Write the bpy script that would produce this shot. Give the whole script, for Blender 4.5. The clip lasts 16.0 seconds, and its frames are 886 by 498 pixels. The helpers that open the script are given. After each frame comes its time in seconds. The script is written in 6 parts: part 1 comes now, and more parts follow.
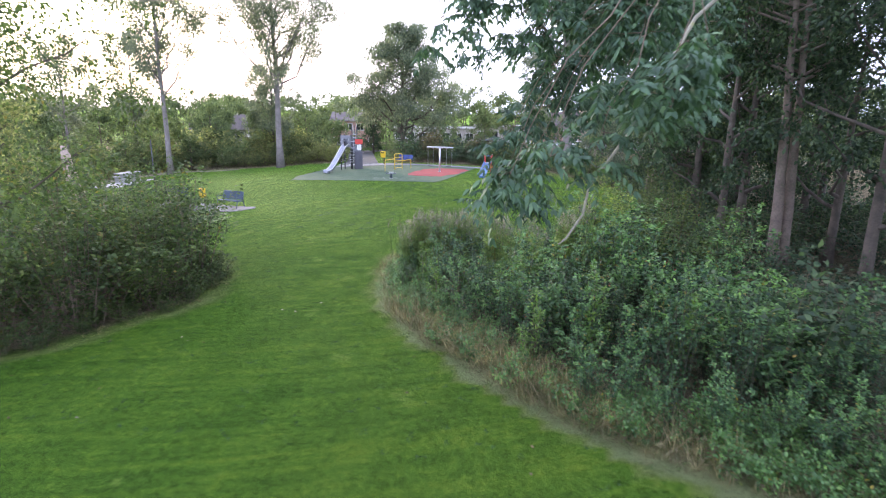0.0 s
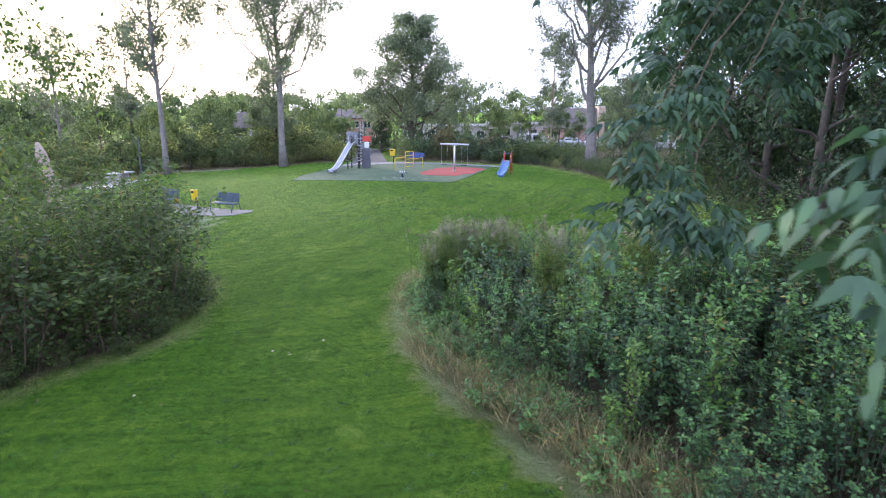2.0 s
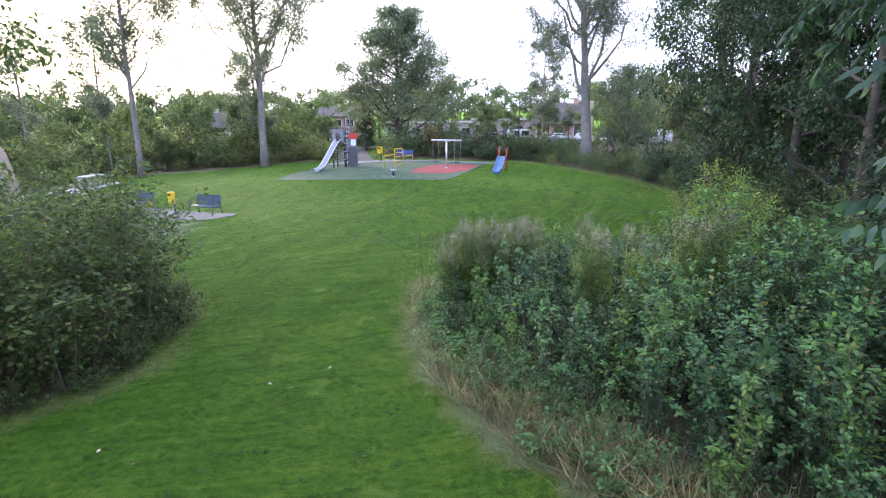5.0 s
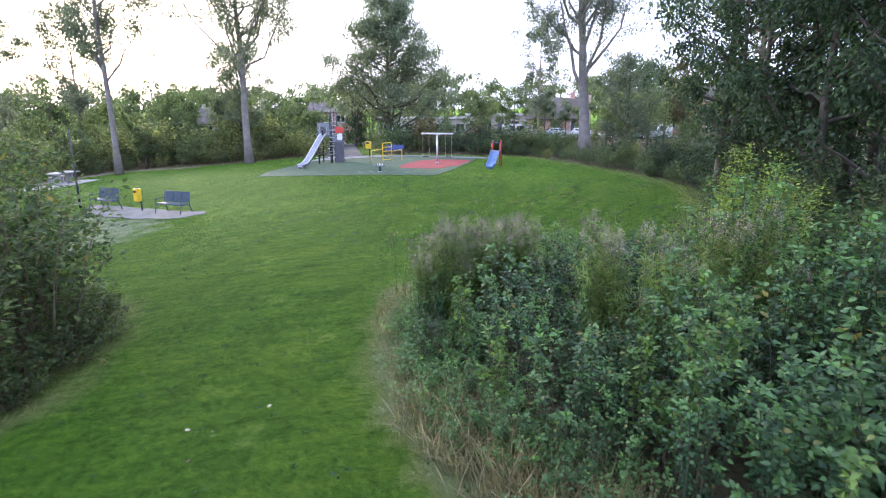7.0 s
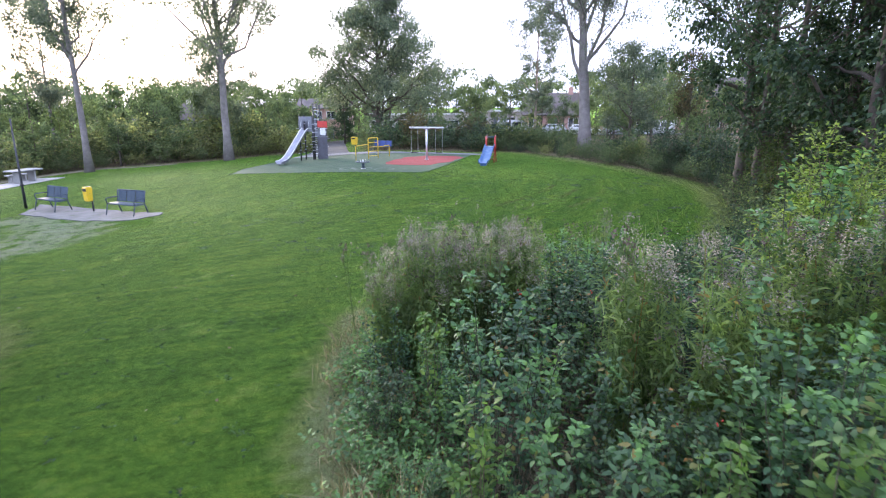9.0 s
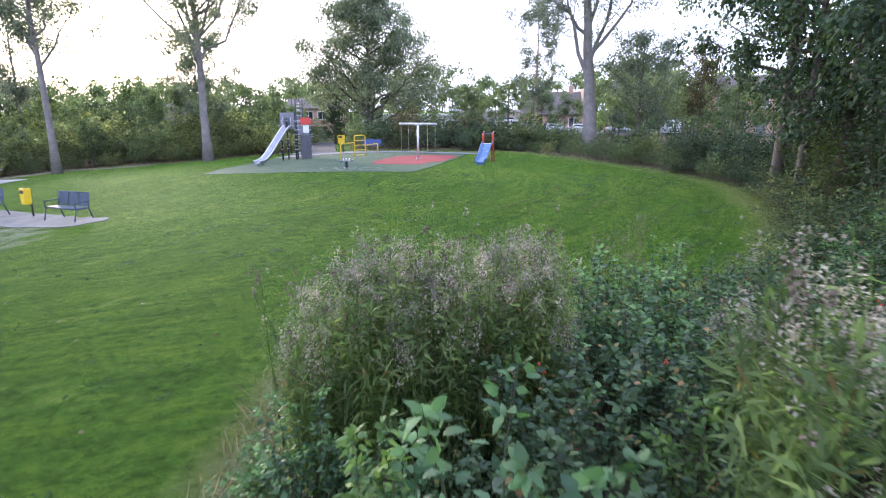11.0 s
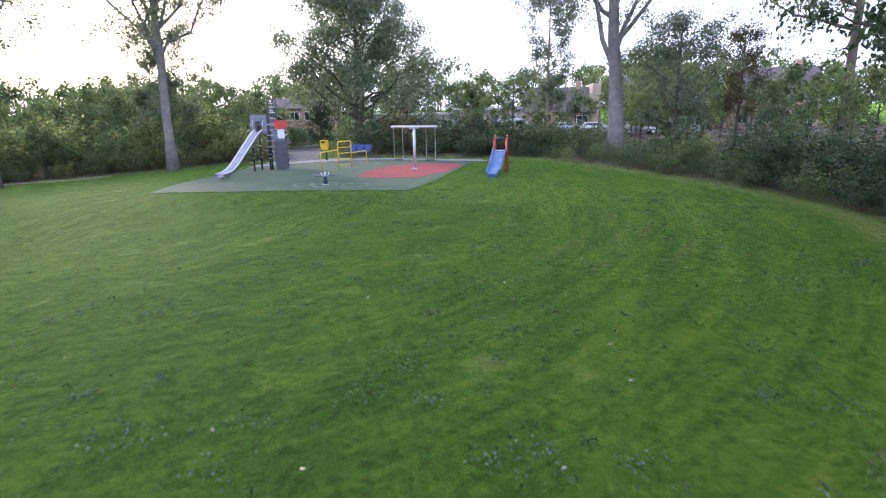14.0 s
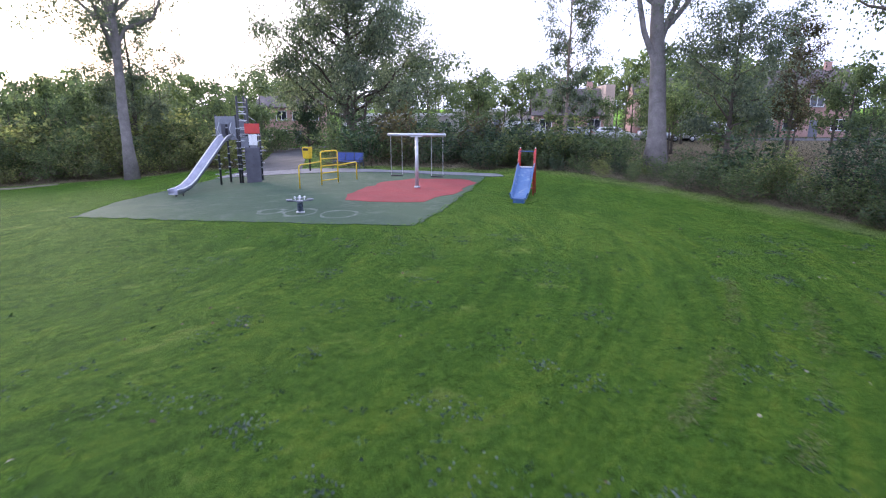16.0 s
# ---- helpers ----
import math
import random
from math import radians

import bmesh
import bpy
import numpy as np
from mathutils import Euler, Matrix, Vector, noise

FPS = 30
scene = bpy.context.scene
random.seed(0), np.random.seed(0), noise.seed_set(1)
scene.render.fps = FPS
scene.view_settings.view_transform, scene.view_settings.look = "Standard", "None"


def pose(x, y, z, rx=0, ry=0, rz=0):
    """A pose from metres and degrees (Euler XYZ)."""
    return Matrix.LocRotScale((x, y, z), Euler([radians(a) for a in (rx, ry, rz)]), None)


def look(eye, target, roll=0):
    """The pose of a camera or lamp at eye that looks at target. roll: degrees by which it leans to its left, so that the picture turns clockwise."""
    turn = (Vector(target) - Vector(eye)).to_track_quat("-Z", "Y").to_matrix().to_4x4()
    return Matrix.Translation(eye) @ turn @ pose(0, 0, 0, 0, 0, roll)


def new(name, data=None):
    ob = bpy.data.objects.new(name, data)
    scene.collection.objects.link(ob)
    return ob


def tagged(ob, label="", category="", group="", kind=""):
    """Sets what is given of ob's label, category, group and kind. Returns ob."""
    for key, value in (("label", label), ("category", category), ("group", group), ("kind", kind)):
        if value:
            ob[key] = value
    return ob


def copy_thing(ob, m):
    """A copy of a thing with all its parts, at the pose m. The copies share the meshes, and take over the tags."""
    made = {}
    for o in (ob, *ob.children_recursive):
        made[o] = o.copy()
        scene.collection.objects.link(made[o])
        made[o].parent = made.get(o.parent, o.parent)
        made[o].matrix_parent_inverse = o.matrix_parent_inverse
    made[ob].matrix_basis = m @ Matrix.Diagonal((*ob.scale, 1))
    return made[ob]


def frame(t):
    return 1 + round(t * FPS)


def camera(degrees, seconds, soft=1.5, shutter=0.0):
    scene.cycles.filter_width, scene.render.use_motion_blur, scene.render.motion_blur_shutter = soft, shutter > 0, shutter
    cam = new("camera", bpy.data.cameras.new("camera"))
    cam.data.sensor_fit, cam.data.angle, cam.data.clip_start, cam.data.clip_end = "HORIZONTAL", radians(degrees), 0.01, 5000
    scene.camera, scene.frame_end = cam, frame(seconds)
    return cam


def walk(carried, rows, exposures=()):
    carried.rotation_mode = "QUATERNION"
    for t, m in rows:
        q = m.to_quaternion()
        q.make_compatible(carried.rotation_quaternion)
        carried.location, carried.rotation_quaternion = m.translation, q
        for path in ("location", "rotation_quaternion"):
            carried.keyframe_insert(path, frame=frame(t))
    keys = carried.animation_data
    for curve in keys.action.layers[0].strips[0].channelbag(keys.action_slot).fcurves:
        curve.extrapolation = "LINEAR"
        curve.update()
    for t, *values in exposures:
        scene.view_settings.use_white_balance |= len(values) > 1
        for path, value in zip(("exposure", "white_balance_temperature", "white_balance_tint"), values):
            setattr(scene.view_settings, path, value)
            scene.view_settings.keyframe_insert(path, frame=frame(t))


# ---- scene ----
EXPO, SKY, KELVIN, TINT = 1.15, 0.045, 6000, 19
VEIL = (20.0, 22.5, 29.5)
FOV = 76.0
cam = camera(FOV, 16.0, soft=1.1, shutter=0.4)
# seconds, x, y, z, yaw, pitch, roll
ROWS = [
    (0.0, 3.772, -0.430, 5.841, 9.45, -13.65, 0.92),
    (0.5, 3.481, 0.992, 5.673, 9.88, -13.62, 0.87),
    (1.0, 3.123, 2.179, 5.486, 10.77, -13.74, 0.91),
    (1.5, 2.769, 2.991, 5.400, 10.89, -13.76, 0.93),
    (2.0, 2.324, 3.473, 5.403, 10.06, -13.75, 0.70),
    (2.5, 1.924, 3.812, 5.455, 9.53, -13.72, 0.47),
    (3.0, 1.577, 4.073, 5.537, 9.24, -13.67, 0.28),
    (3.5, 1.265, 4.354, 5.615, 9.08, -13.69, 0.22),
    (4.0, 0.987, 4.682, 5.451, 8.70, -13.78, 0.12),
    (6.5, 1.163, 7.057, 4.687, 7.96, -13.92, -0.06),
    (7.0, 1.130, 7.875, 4.583, 7.84, -14.04, -0.11),
    (7.5, 1.106, 8.743, 4.469, 7.72, -14.10, -0.08),
    (8.0, 1.071, 9.531, 4.374, 7.62, -14.08, -0.12),
    (8.5, 1.137, 10.309, 4.234, 7.55, -14.06, -0.10),
    (9.0, 1.128, 11.131, 4.080, 7.45, -14.12, -0.06),
    (11.5, 0.812, 15.696, 3.366, 7.12, -13.69, -0.15),
    (12.0, 0.611, 16.818, 3.298, 7.04, -13.65, -0.21),
    (12.5, 0.437, 17.869, 3.323, 7.01, -13.80, -0.31),
    (13.0, 0.222, 18.931, 3.378, 6.96, -13.80, -0.60),
    (13.5, -0.018, 20.056, 3.475, 6.88, -13.92, -0.79),
    (14.0, -0.279, 21.255, 3.567, 6.75, -13.97, -0.81),
    (14.5, -0.560, 22.635, 3.641, 6.66, -13.98, -0.72),
    (15.0, -0.859, 24.114, 3.790, 6.50, -14.18, -0.58),
    (15.5, -1.270, 25.718, 3.795, 6.22, -14.21, -0.30),
    (16.0, -1.688, 27.521, 3.729, 5.97, -14.00, -0.03),
]
walk(cam, [(t, pose(x, y, z, 90 + pitch, 0, yaw) @ pose(0, 0, 0, 0, 0, roll)) for t, x, y, z, yaw, pitch, roll in ROWS],
     [(0.0, EXPO + 0.13, KELVIN + 250, TINT + 3), (1.5, EXPO + 0.03, KELVIN + 60, TINT), (3.0, EXPO, KELVIN, TINT), (9.0, EXPO + 0.03, KELVIN, TINT + 1), (11.4, EXPO + 0.06, KELVIN, TINT + 2), (12.0, EXPO - 0.04, KELVIN, TINT + 2), (13.0, EXPO - 0.2, KELVIN, TINT + 3), (14.0, EXPO - 0.26, KELVIN, TINT + 4), (16.0, EXPO - 0.36, KELVIN - 100, TINT + 6)])

# ---- light: low evening sun behind the trees, bright hazy sky ----
SUN_AZ, SUN_EL = 40.0, 12.0          # degrees left of +y, above the horizon
world = bpy.data.worlds.new("evening_sky")
scene.world = world
world.use_nodes = True
wt = world.node_tree
sky = wt.nodes.new("ShaderNodeTexSky")
sky.sky_type = "NISHITA"
sky.sun_disc = False
sky.sun_elevation = radians(SUN_EL)
sky.sun_rotation = radians(-SUN_AZ)
sky.air_density, sky.dust_density, sky.ozone_density = 1.0, 4.0, 1.0
# thin bright cloud veil over the clear sky
veil = wt.nodes.new("ShaderNodeMix")
veil.data_type, veil.blend_type = "RGBA", "ADD"
veil.inputs[0].default_value = 1.0
veil.inputs[7].default_value = (*VEIL, 1)
wt.links.new(sky.outputs[0], veil.inputs[6])
wt.links.new(veil.outputs[2], wt.nodes["Background"].inputs[0])
wt.nodes["Background"].inputs[1].default_value = SKY
sun_data = bpy.data.lights.new("sun", "SUN")
sun_data.energy, sun_data.angle, sun_data.color = 2.4, radians(10), (1.0, 0.86, 0.68)
sun = new("sun", sun_data)
sun.matrix_world = look((-math.sin(radians(SUN_AZ)) * 60, math.cos(radians(SUN_AZ)) * 60, 60 * math.tan(radians(SUN_EL))), (0, 0, 0))


# ---- materials ----
def nodes_of(m):
    m.use_nodes = True
    nt = m.node_tree
    return nt, nt.nodes["Principled BSDF"], nt.nodes, nt.links


def noise_node(nt, scale, detail=4.0, rough=0.6, coord="Object"):
    tc = nt.nodes.new("ShaderNodeTexCoord")
    n = nt.nodes.new("ShaderNodeTexNoise")
    n.inputs["Scale"].default_value, n.inputs["Detail"].default_value, n.inputs["Roughness"].default_value = scale, detail, rough
    nt.links.new(tc.outputs[coord], n.inputs["Vector"])
    return n


def ramp_node(nt, src, stops):
    r = nt.nodes.new("ShaderNodeValToRGB")
    while len(r.color_ramp.elements) < len(stops):
        r.color_ramp.elements.new(0.5)
    for e, (p, c) in zip(r.color_ramp.elements, stops):
        e.position, e.color = p, (*c, 1)
    nt.links.new(src, r.inputs[0])
    return r


def mix_node(nt, fac, a, b, mode="MIX"):
    m = nt.nodes.new("ShaderNodeMix")
    m.data_type, m.blend_type = "RGBA", mode
    for sock, v in ((m.inputs[0], fac), (m.inputs[6], a), (m.inputs[7], b)):
        if isinstance(v, (int, float)):
            sock.default_value = v
        elif isinstance(v, tuple):
            sock.default_value = (*v, 1)
        else:
            nt.links.new(v, sock)
    return m.outputs[2]


def surface(name, c1, c2, scale=3.0, rough=0.7, bump=0.2, fine=40.0, metal=0.0, dirt=None, coat=0.0):
    """Two-scale varied paint, stone, wood or metal."""
    m = bpy.data.materials.new(name)
    nt, p, nd, lk = nodes_of(m)
    big, small = noise_node(nt, scale), noise_node(nt, fine, 3)
    col = mix_node(nt, ramp_node(nt, big.outputs[0], [(0.35, (0, 0, 0)), (0.68, (1, 1, 1))]).outputs[0], c1, c2)
    g = ramp_node(nt, small.outputs[0], [(0.3, (0.78, 0.78, 0.78)), (0.7, (1.12, 1.12, 1.12))])
    col = mix_node(nt, 1.0, col, g.outputs[0], "MULTIPLY")
    if dirt:
        dn = noise_node(nt, scale * 2.3, 8, 0.75)
        col = mix_node(nt, ramp_node(nt, dn.outputs[0], [(0.52, (0, 0, 0)), (0.68, (0.8, 0.8, 0.8))]).outputs[0], col, dirt)
    lk.new(col, p.inputs["Base Color"])
    p.inputs["Roughness"].default_value, p.inputs["Metallic"].default_value = rough, metal
    p.inputs["Coat Weight"].default_value = coat
    if bump:
        b = nd.new("ShaderNodeBump")
        b.inputs["Strength"].default_value, b.inputs["Distance"].default_value = bump, 0.02
        lk.new(small.outputs[0], b.inputs["Height"])
        lk.new(b.outputs[0], p.inputs["Normal"])
    return m


def leaf_material(name, dark, mid, light, rough=0.55, trans=0.35, odd=None, glow=(1.2, 1.32, 0.82)):
    """Foliage: each leaf its own shade, light passing through."""
    m = bpy.data.materials.new(name)
    nt, p, nd, lk = nodes_of(m)
    geo = nd.new("ShaderNodeNewGeometry")
    stops = [(0.0, dark), (0.55, mid), (0.93, light)]
    if odd:
        stops += [(0.965, light), (0.985, odd)]
    col = ramp_node(nt, geo.outputs["Random Per Island"], stops).outputs[0]
    n = noise_node(nt, 2.6, 2)
    col = mix_node(nt, 1.0, col, ramp_node(nt, n.outputs[0], [(0.32, (0.52, 0.57, 0.56)), (0.52, (0.95, 0.95, 0.95)), (0.68, (1.42, 1.36, 1.16))]).outputs[0], "MULTIPLY")
    oi = nd.new("ShaderNodeObjectInfo")
    col = mix_node(nt, 1.0, col, ramp_node(nt, oi.outputs["Random"], [(0.0, (0.8, 0.82, 0.84)), (1.0, (1.15, 1.12, 1.0))]).outputs[0], "MULTIPLY")
    lk.new(col, p.inputs["Base Color"])
    p.inputs["Roughness"].default_value = rough
    p.inputs["Specular IOR Level"].default_value = 0.4
    tr = nd.new("ShaderNodeBsdfTranslucent")
    lk.new(mix_node(nt, 1.0, col, glow, "MULTIPLY"), tr.inputs[0])
    mx = nd.new("ShaderNodeMixShader")
    mx.inputs[0].default_value = trans
    lk.new(p.outputs[0], mx.inputs[1])
    lk.new(tr.outputs[0], mx.inputs[2])
    lk.new(mx.outputs[0], nd["Material Output"].inputs[0])
    return m


M = {
    "leaf_hedge": leaf_material("leaf_hedge", (0.024, 0.064, 0.03), (0.05, 0.12, 0.054), (0.135, 0.255, 0.104), 0.52, 0.27, (0.22, 0.2, 0.05)),
    "leaf_rose": leaf_material("leaf_rose", (0.028, 0.058, 0.027), (0.048, 0.096, 0.04), (0.095, 0.158, 0.06), 0.54, 0.27, (0.24, 0.14, 0.05)),
    "leaf_mid": leaf_material("leaf_mid", (0.036, 0.082, 0.034), (0.068, 0.142, 0.053), (0.132, 0.24, 0.086), 0.52, 0.3, (0.26, 0.2, 0.06)),
    "leaf_fresh": leaf_material("leaf_fresh", (0.082, 0.168, 0.06), (0.118, 0.24, 0.082), (0.18, 0.33, 0.105), 0.5, 0.38, (0.28, 0.23, 0.06)),
    "leaf_shrub": leaf_material("leaf_shrub", (0.055, 0.088, 0.034), (0.085, 0.132, 0.048), (0.135, 0.19, 0.066), 0.68, 0.45, (0.2, 0.17, 0.05)),
    "leaf_ash": leaf_material("leaf_ash", (0.05, 0.1, 0.062), (0.072, 0.138, 0.082), (0.105, 0.18, 0.1), 0.58, 0.3),
    "leaf_wood": leaf_material("leaf_wood", (0.028, 0.056, 0.032), (0.046, 0.085, 0.045), (0.08, 0.128, 0.062), 0.72, 0.3),
    # poplar to olive: leaf colours lightened to stand in for haze and glare
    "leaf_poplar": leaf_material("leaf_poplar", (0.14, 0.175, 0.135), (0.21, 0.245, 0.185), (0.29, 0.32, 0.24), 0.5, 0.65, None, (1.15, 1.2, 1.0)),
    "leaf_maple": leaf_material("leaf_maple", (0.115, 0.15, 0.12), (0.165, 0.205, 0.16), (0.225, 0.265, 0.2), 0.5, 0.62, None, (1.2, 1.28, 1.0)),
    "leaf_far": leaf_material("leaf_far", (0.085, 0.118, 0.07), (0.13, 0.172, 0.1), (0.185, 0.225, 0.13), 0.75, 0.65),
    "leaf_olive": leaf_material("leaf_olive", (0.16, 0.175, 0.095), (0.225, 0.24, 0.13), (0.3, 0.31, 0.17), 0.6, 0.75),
    "leaf_lime": leaf_material("leaf_lime", (0.085, 0.17, 0.045), (0.135, 0.24, 0.06), (0.2, 0.31, 0.08), 0.5, 0.42),
    "leaf_yellow": leaf_material("leaf_yellow", (0.12, 0.19, 0.04), (0.2, 0.285, 0.058), (0.31, 0.39, 0.085), 0.5, 0.45),
    "thistle_green": leaf_material("thistle_green", (0.125, 0.19, 0.075), (0.2, 0.285, 0.115), (0.28, 0.37, 0.15), 0.7, 0.65, (0.26, 0.19, 0.08)),
    "thistle_down": leaf_material("thistle_down", (0.29, 0.26, 0.2), (0.43, 0.385, 0.305), (0.58, 0.54, 0.445), 0.95, 0.35, None, (1.0, 0.95, 0.95)),
    "dry_grass": leaf_material("dry_grass", (0.11, 0.12, 0.05), (0.26, 0.21, 0.11), (0.42, 0.36, 0.22), 0.8, 0.3),
    "grass_blade": leaf_material("grass_blade", (0.04, 0.11, 0.008), (0.07, 0.17, 0.012), (0.12, 0.23, 0.025), 0.6, 0.4),
    "lawn_weed": leaf_material("lawn_weed", (0.028, 0.075, 0.02), (0.045, 0.11, 0.03), (0.085, 0.15, 0.06), 0.95, 0.25),
    "clover": leaf_material("clover", (0.03, 0.065, 0.03), (0.075, 0.12, 0.075), (0.15, 0.2, 0.14), 0.95, 0.2),
    "clippings": leaf_material("clippings", (0.08, 0.13, 0.03), (0.14, 0.18, 0.05), (0.24, 0.25, 0.1), 0.9, 0.2),
    "litter": leaf_material("litter", (0.07, 0.05, 0.02), (0.2, 0.16, 0.08), (0.42, 0.39, 0.3), 0.8, 0.1),
    "bark": surface("bark", (0.17, 0.152, 0.142), (0.28, 0.252, 0.236), 2.0, 0.9, 0.8, 18, dirt=(0.17, 0.17, 0.13)),
    "bark_dark": surface("bark_dark", (0.07, 0.06, 0.05), (0.14, 0.115, 0.09), 2.0, 0.95, 0.8, 18),
    "bark_brown": surface("bark_brown", (0.13, 0.1, 0.08), (0.22, 0.175, 0.14), 2.0, 0.95, 0.8, 18, dirt=(0.08, 0.09, 0.05)),
    "bark_pale": surface("bark_pale", (0.26, 0.2, 0.16), (0.38, 0.3, 0.24), 2.5, 0.9, 0.6, 25, dirt=(0.2, 0.16, 0.12)),
    "twig": surface("twig", (0.12, 0.09, 0.06), (0.22, 0.17, 0.12), 4.0, 0.9, 0.3, 40),
    "stem": surface("stem", (0.045, 0.06, 0.03), (0.09, 0.085, 0.05), 4.0, 0.9, 0.3, 40),
    "twig_pale": surface("twig_pale", (0.22, 0.21, 0.16), (0.33, 0.31, 0.23), 4.0, 0.9, 0.3, 40, dirt=(0.35, 0.36, 0.12)),
    "steel": surface("steel", (0.3, 0.31, 0.36), (0.4, 0.41, 0.46), 3.0, 0.42, 0.05, 60, 0.7),
    "galv": surface("galv", (0.5, 0.52, 0.53), (0.66, 0.67, 0.68), 6.0, 0.5, 0.1, 60, 0.6),
    "yellow": surface("yellow", (0.75, 0.5, 0.02), (0.85, 0.6, 0.04), 3.0, 0.4, 0.05, 50, 0, (0.5, 0.38, 0.1)),
    "blue_bench": surface("blue_bench", (0.03, 0.055, 0.085), (0.05, 0.08, 0.112), 4.0, 0.62, 0.1, 60, 0, (0.1, 0.12, 0.14)),
    "blue_bright": surface("blue_bright", (0.02, 0.045, 0.19), (0.03, 0.065, 0.25), 4.0, 0.45, 0.1, 60, 0, (0.1, 0.14, 0.25)),
    "blue_slide": surface("blue_slide", (0.045, 0.12, 0.27), (0.075, 0.17, 0.33), 2.0, 0.35, 0.05, 50, 0, (0.22, 0.3, 0.38)),
    "red": surface("red", (0.5, 0.035, 0.03), (0.6, 0.06, 0.045), 3.0, 0.4, 0.05, 50, 0, (0.35, 0.06, 0.05)),
    "black": surface("black", (0.02, 0.021, 0.024), (0.035, 0.036, 0.04), 3.0, 0.5, 0.1, 50),
    "panel": surface("panel", (0.16, 0.17, 0.2), (0.22, 0.23, 0.26), 3.0, 0.5, 0.05, 50, 0, (0.12, 0.12, 0.13)),
    "panel_dark": surface("panel_dark", (0.07, 0.07, 0.085), (0.105, 0.105, 0.125), 3.0, 0.6, 0.1, 50, 0, (0.06, 0.06, 0.065)),
    "white": surface("white", (0.72, 0.72, 0.7), (0.8, 0.8, 0.79), 2.0, 0.5, 0.05, 40, 0, (0.55, 0.54, 0.5)),
    "mat_green": surface("mat_green", (0.022, 0.058, 0.024), (0.036, 0.078, 0.032), 0.5, 0.95, 0.4, 90, 0, (0.075, 0.105, 0.07)),
    "mat_red": surface("mat_red", (0.2, 0.018, 0.02), (0.27, 0.03, 0.03), 0.6, 0.95, 0.4, 90, 0, (0.2, 0.045, 0.04)),
    "mat_scuff": surface("mat_scuff", (0.15, 0.18, 0.15), (0.05, 0.085, 0.05), 3.5, 0.95, 0.3, 60, 0, (0.05, 0.085, 0.05)),
    "paving": surface("paving", (0.13, 0.135, 0.145), (0.215, 0.215, 0.22), 1.4, 0.9, 0.3, 30, 0, (0.1, 0.12, 0.07)),
    "asphalt": surface("asphalt", (0.065, 0.065, 0.066), (0.105, 0.105, 0.102), 0.6, 0.95, 0.3, 80, 0, (0.1, 0.1, 0.09)),
    "dirt": surface("dirt", (0.1, 0.1, 0.05), (0.24, 0.2, 0.14), 1.6, 1.0, 0.5, 25, 0, (0.06, 0.11, 0.02)),
    "slab_worn": surface("slab_worn", (0.1, 0.105, 0.1), (0.16, 0.163, 0.16), 1.2, 0.95, 0.4, 30, 0, (0.055, 0.085, 0.025)),
    "leaf_russet": leaf_material("leaf_russet", (0.06, 0.055, 0.035), (0.1, 0.085, 0.05), (0.16, 0.13, 0.07), 0.6, 0.5),
    "concrete": surface("concrete", (0.27, 0.265, 0.255), (0.38, 0.375, 0.36), 1.5, 0.9, 0.3, 40, 0, (0.3, 0.3, 0.27)),
    "brick_pink": surface("brick_pink", (0.45, 0.27, 0.22), (0.52, 0.33, 0.28), 0.7, 0.9, 0.3, 20),
    "brick_beige": surface("brick_beige", (0.5, 0.38, 0.29), (0.58, 0.46, 0.36), 0.7, 0.9, 0.3, 20),
    "render_wall": surface("render_wall", (0.5, 0.46, 0.42), (0.6, 0.56, 0.51), 0.4, 0.9, 0.2, 20),
    "roof": surface("roof", (0.1, 0.085, 0.08), (0.16, 0.135, 0.12), 0.7, 0.9, 0.4, 8),
    "roof_flat": surface("roof_flat", (0.07, 0.07, 0.075), (0.1, 0.1, 0.105), 0.7, 0.8, 0.2, 8),
    "rubber": surface("rubber", (0.018, 0.018, 0.018), (0.03, 0.03, 0.03), 4.0, 0.8, 0.2, 50),
    "car_white": surface("car_white", (0.7, 0.71, 0.72), (0.76, 0.77, 0.78), 1.0, 0.25, 0.0, 30, 0.0, None, 0.6),
    "car_silver": surface("car_silver", (0.42, 0.45, 0.48), (0.48, 0.5, 0.53), 1.0, 0.3, 0.0, 30, 0.5, None, 0.6),
    "car_dark": surface("car_dark", (0.05, 0.06, 0.08), (0.07, 0.08, 0.1), 1.0, 0.25, 0.0, 30, 0.3, None, 0.6),
    "hip": surface("hip", (0.5, 0.03, 0.02), (0.6, 0.06, 0.03), 8.0, 0.35, 0.0, 40),
}


def glass_material():
    m = bpy.data.materials.new("window_glass")
    nt, p, nd, lk = nodes_of(m)
    p.inputs["Base Color"].default_value = (0.03, 0.035, 0.04, 1)
    p.inputs["Roughness"].default_value = 0.05
    p.inputs["Specular IOR Level"].default_value = 0.8
    return m


M["glass"] = glass_material()


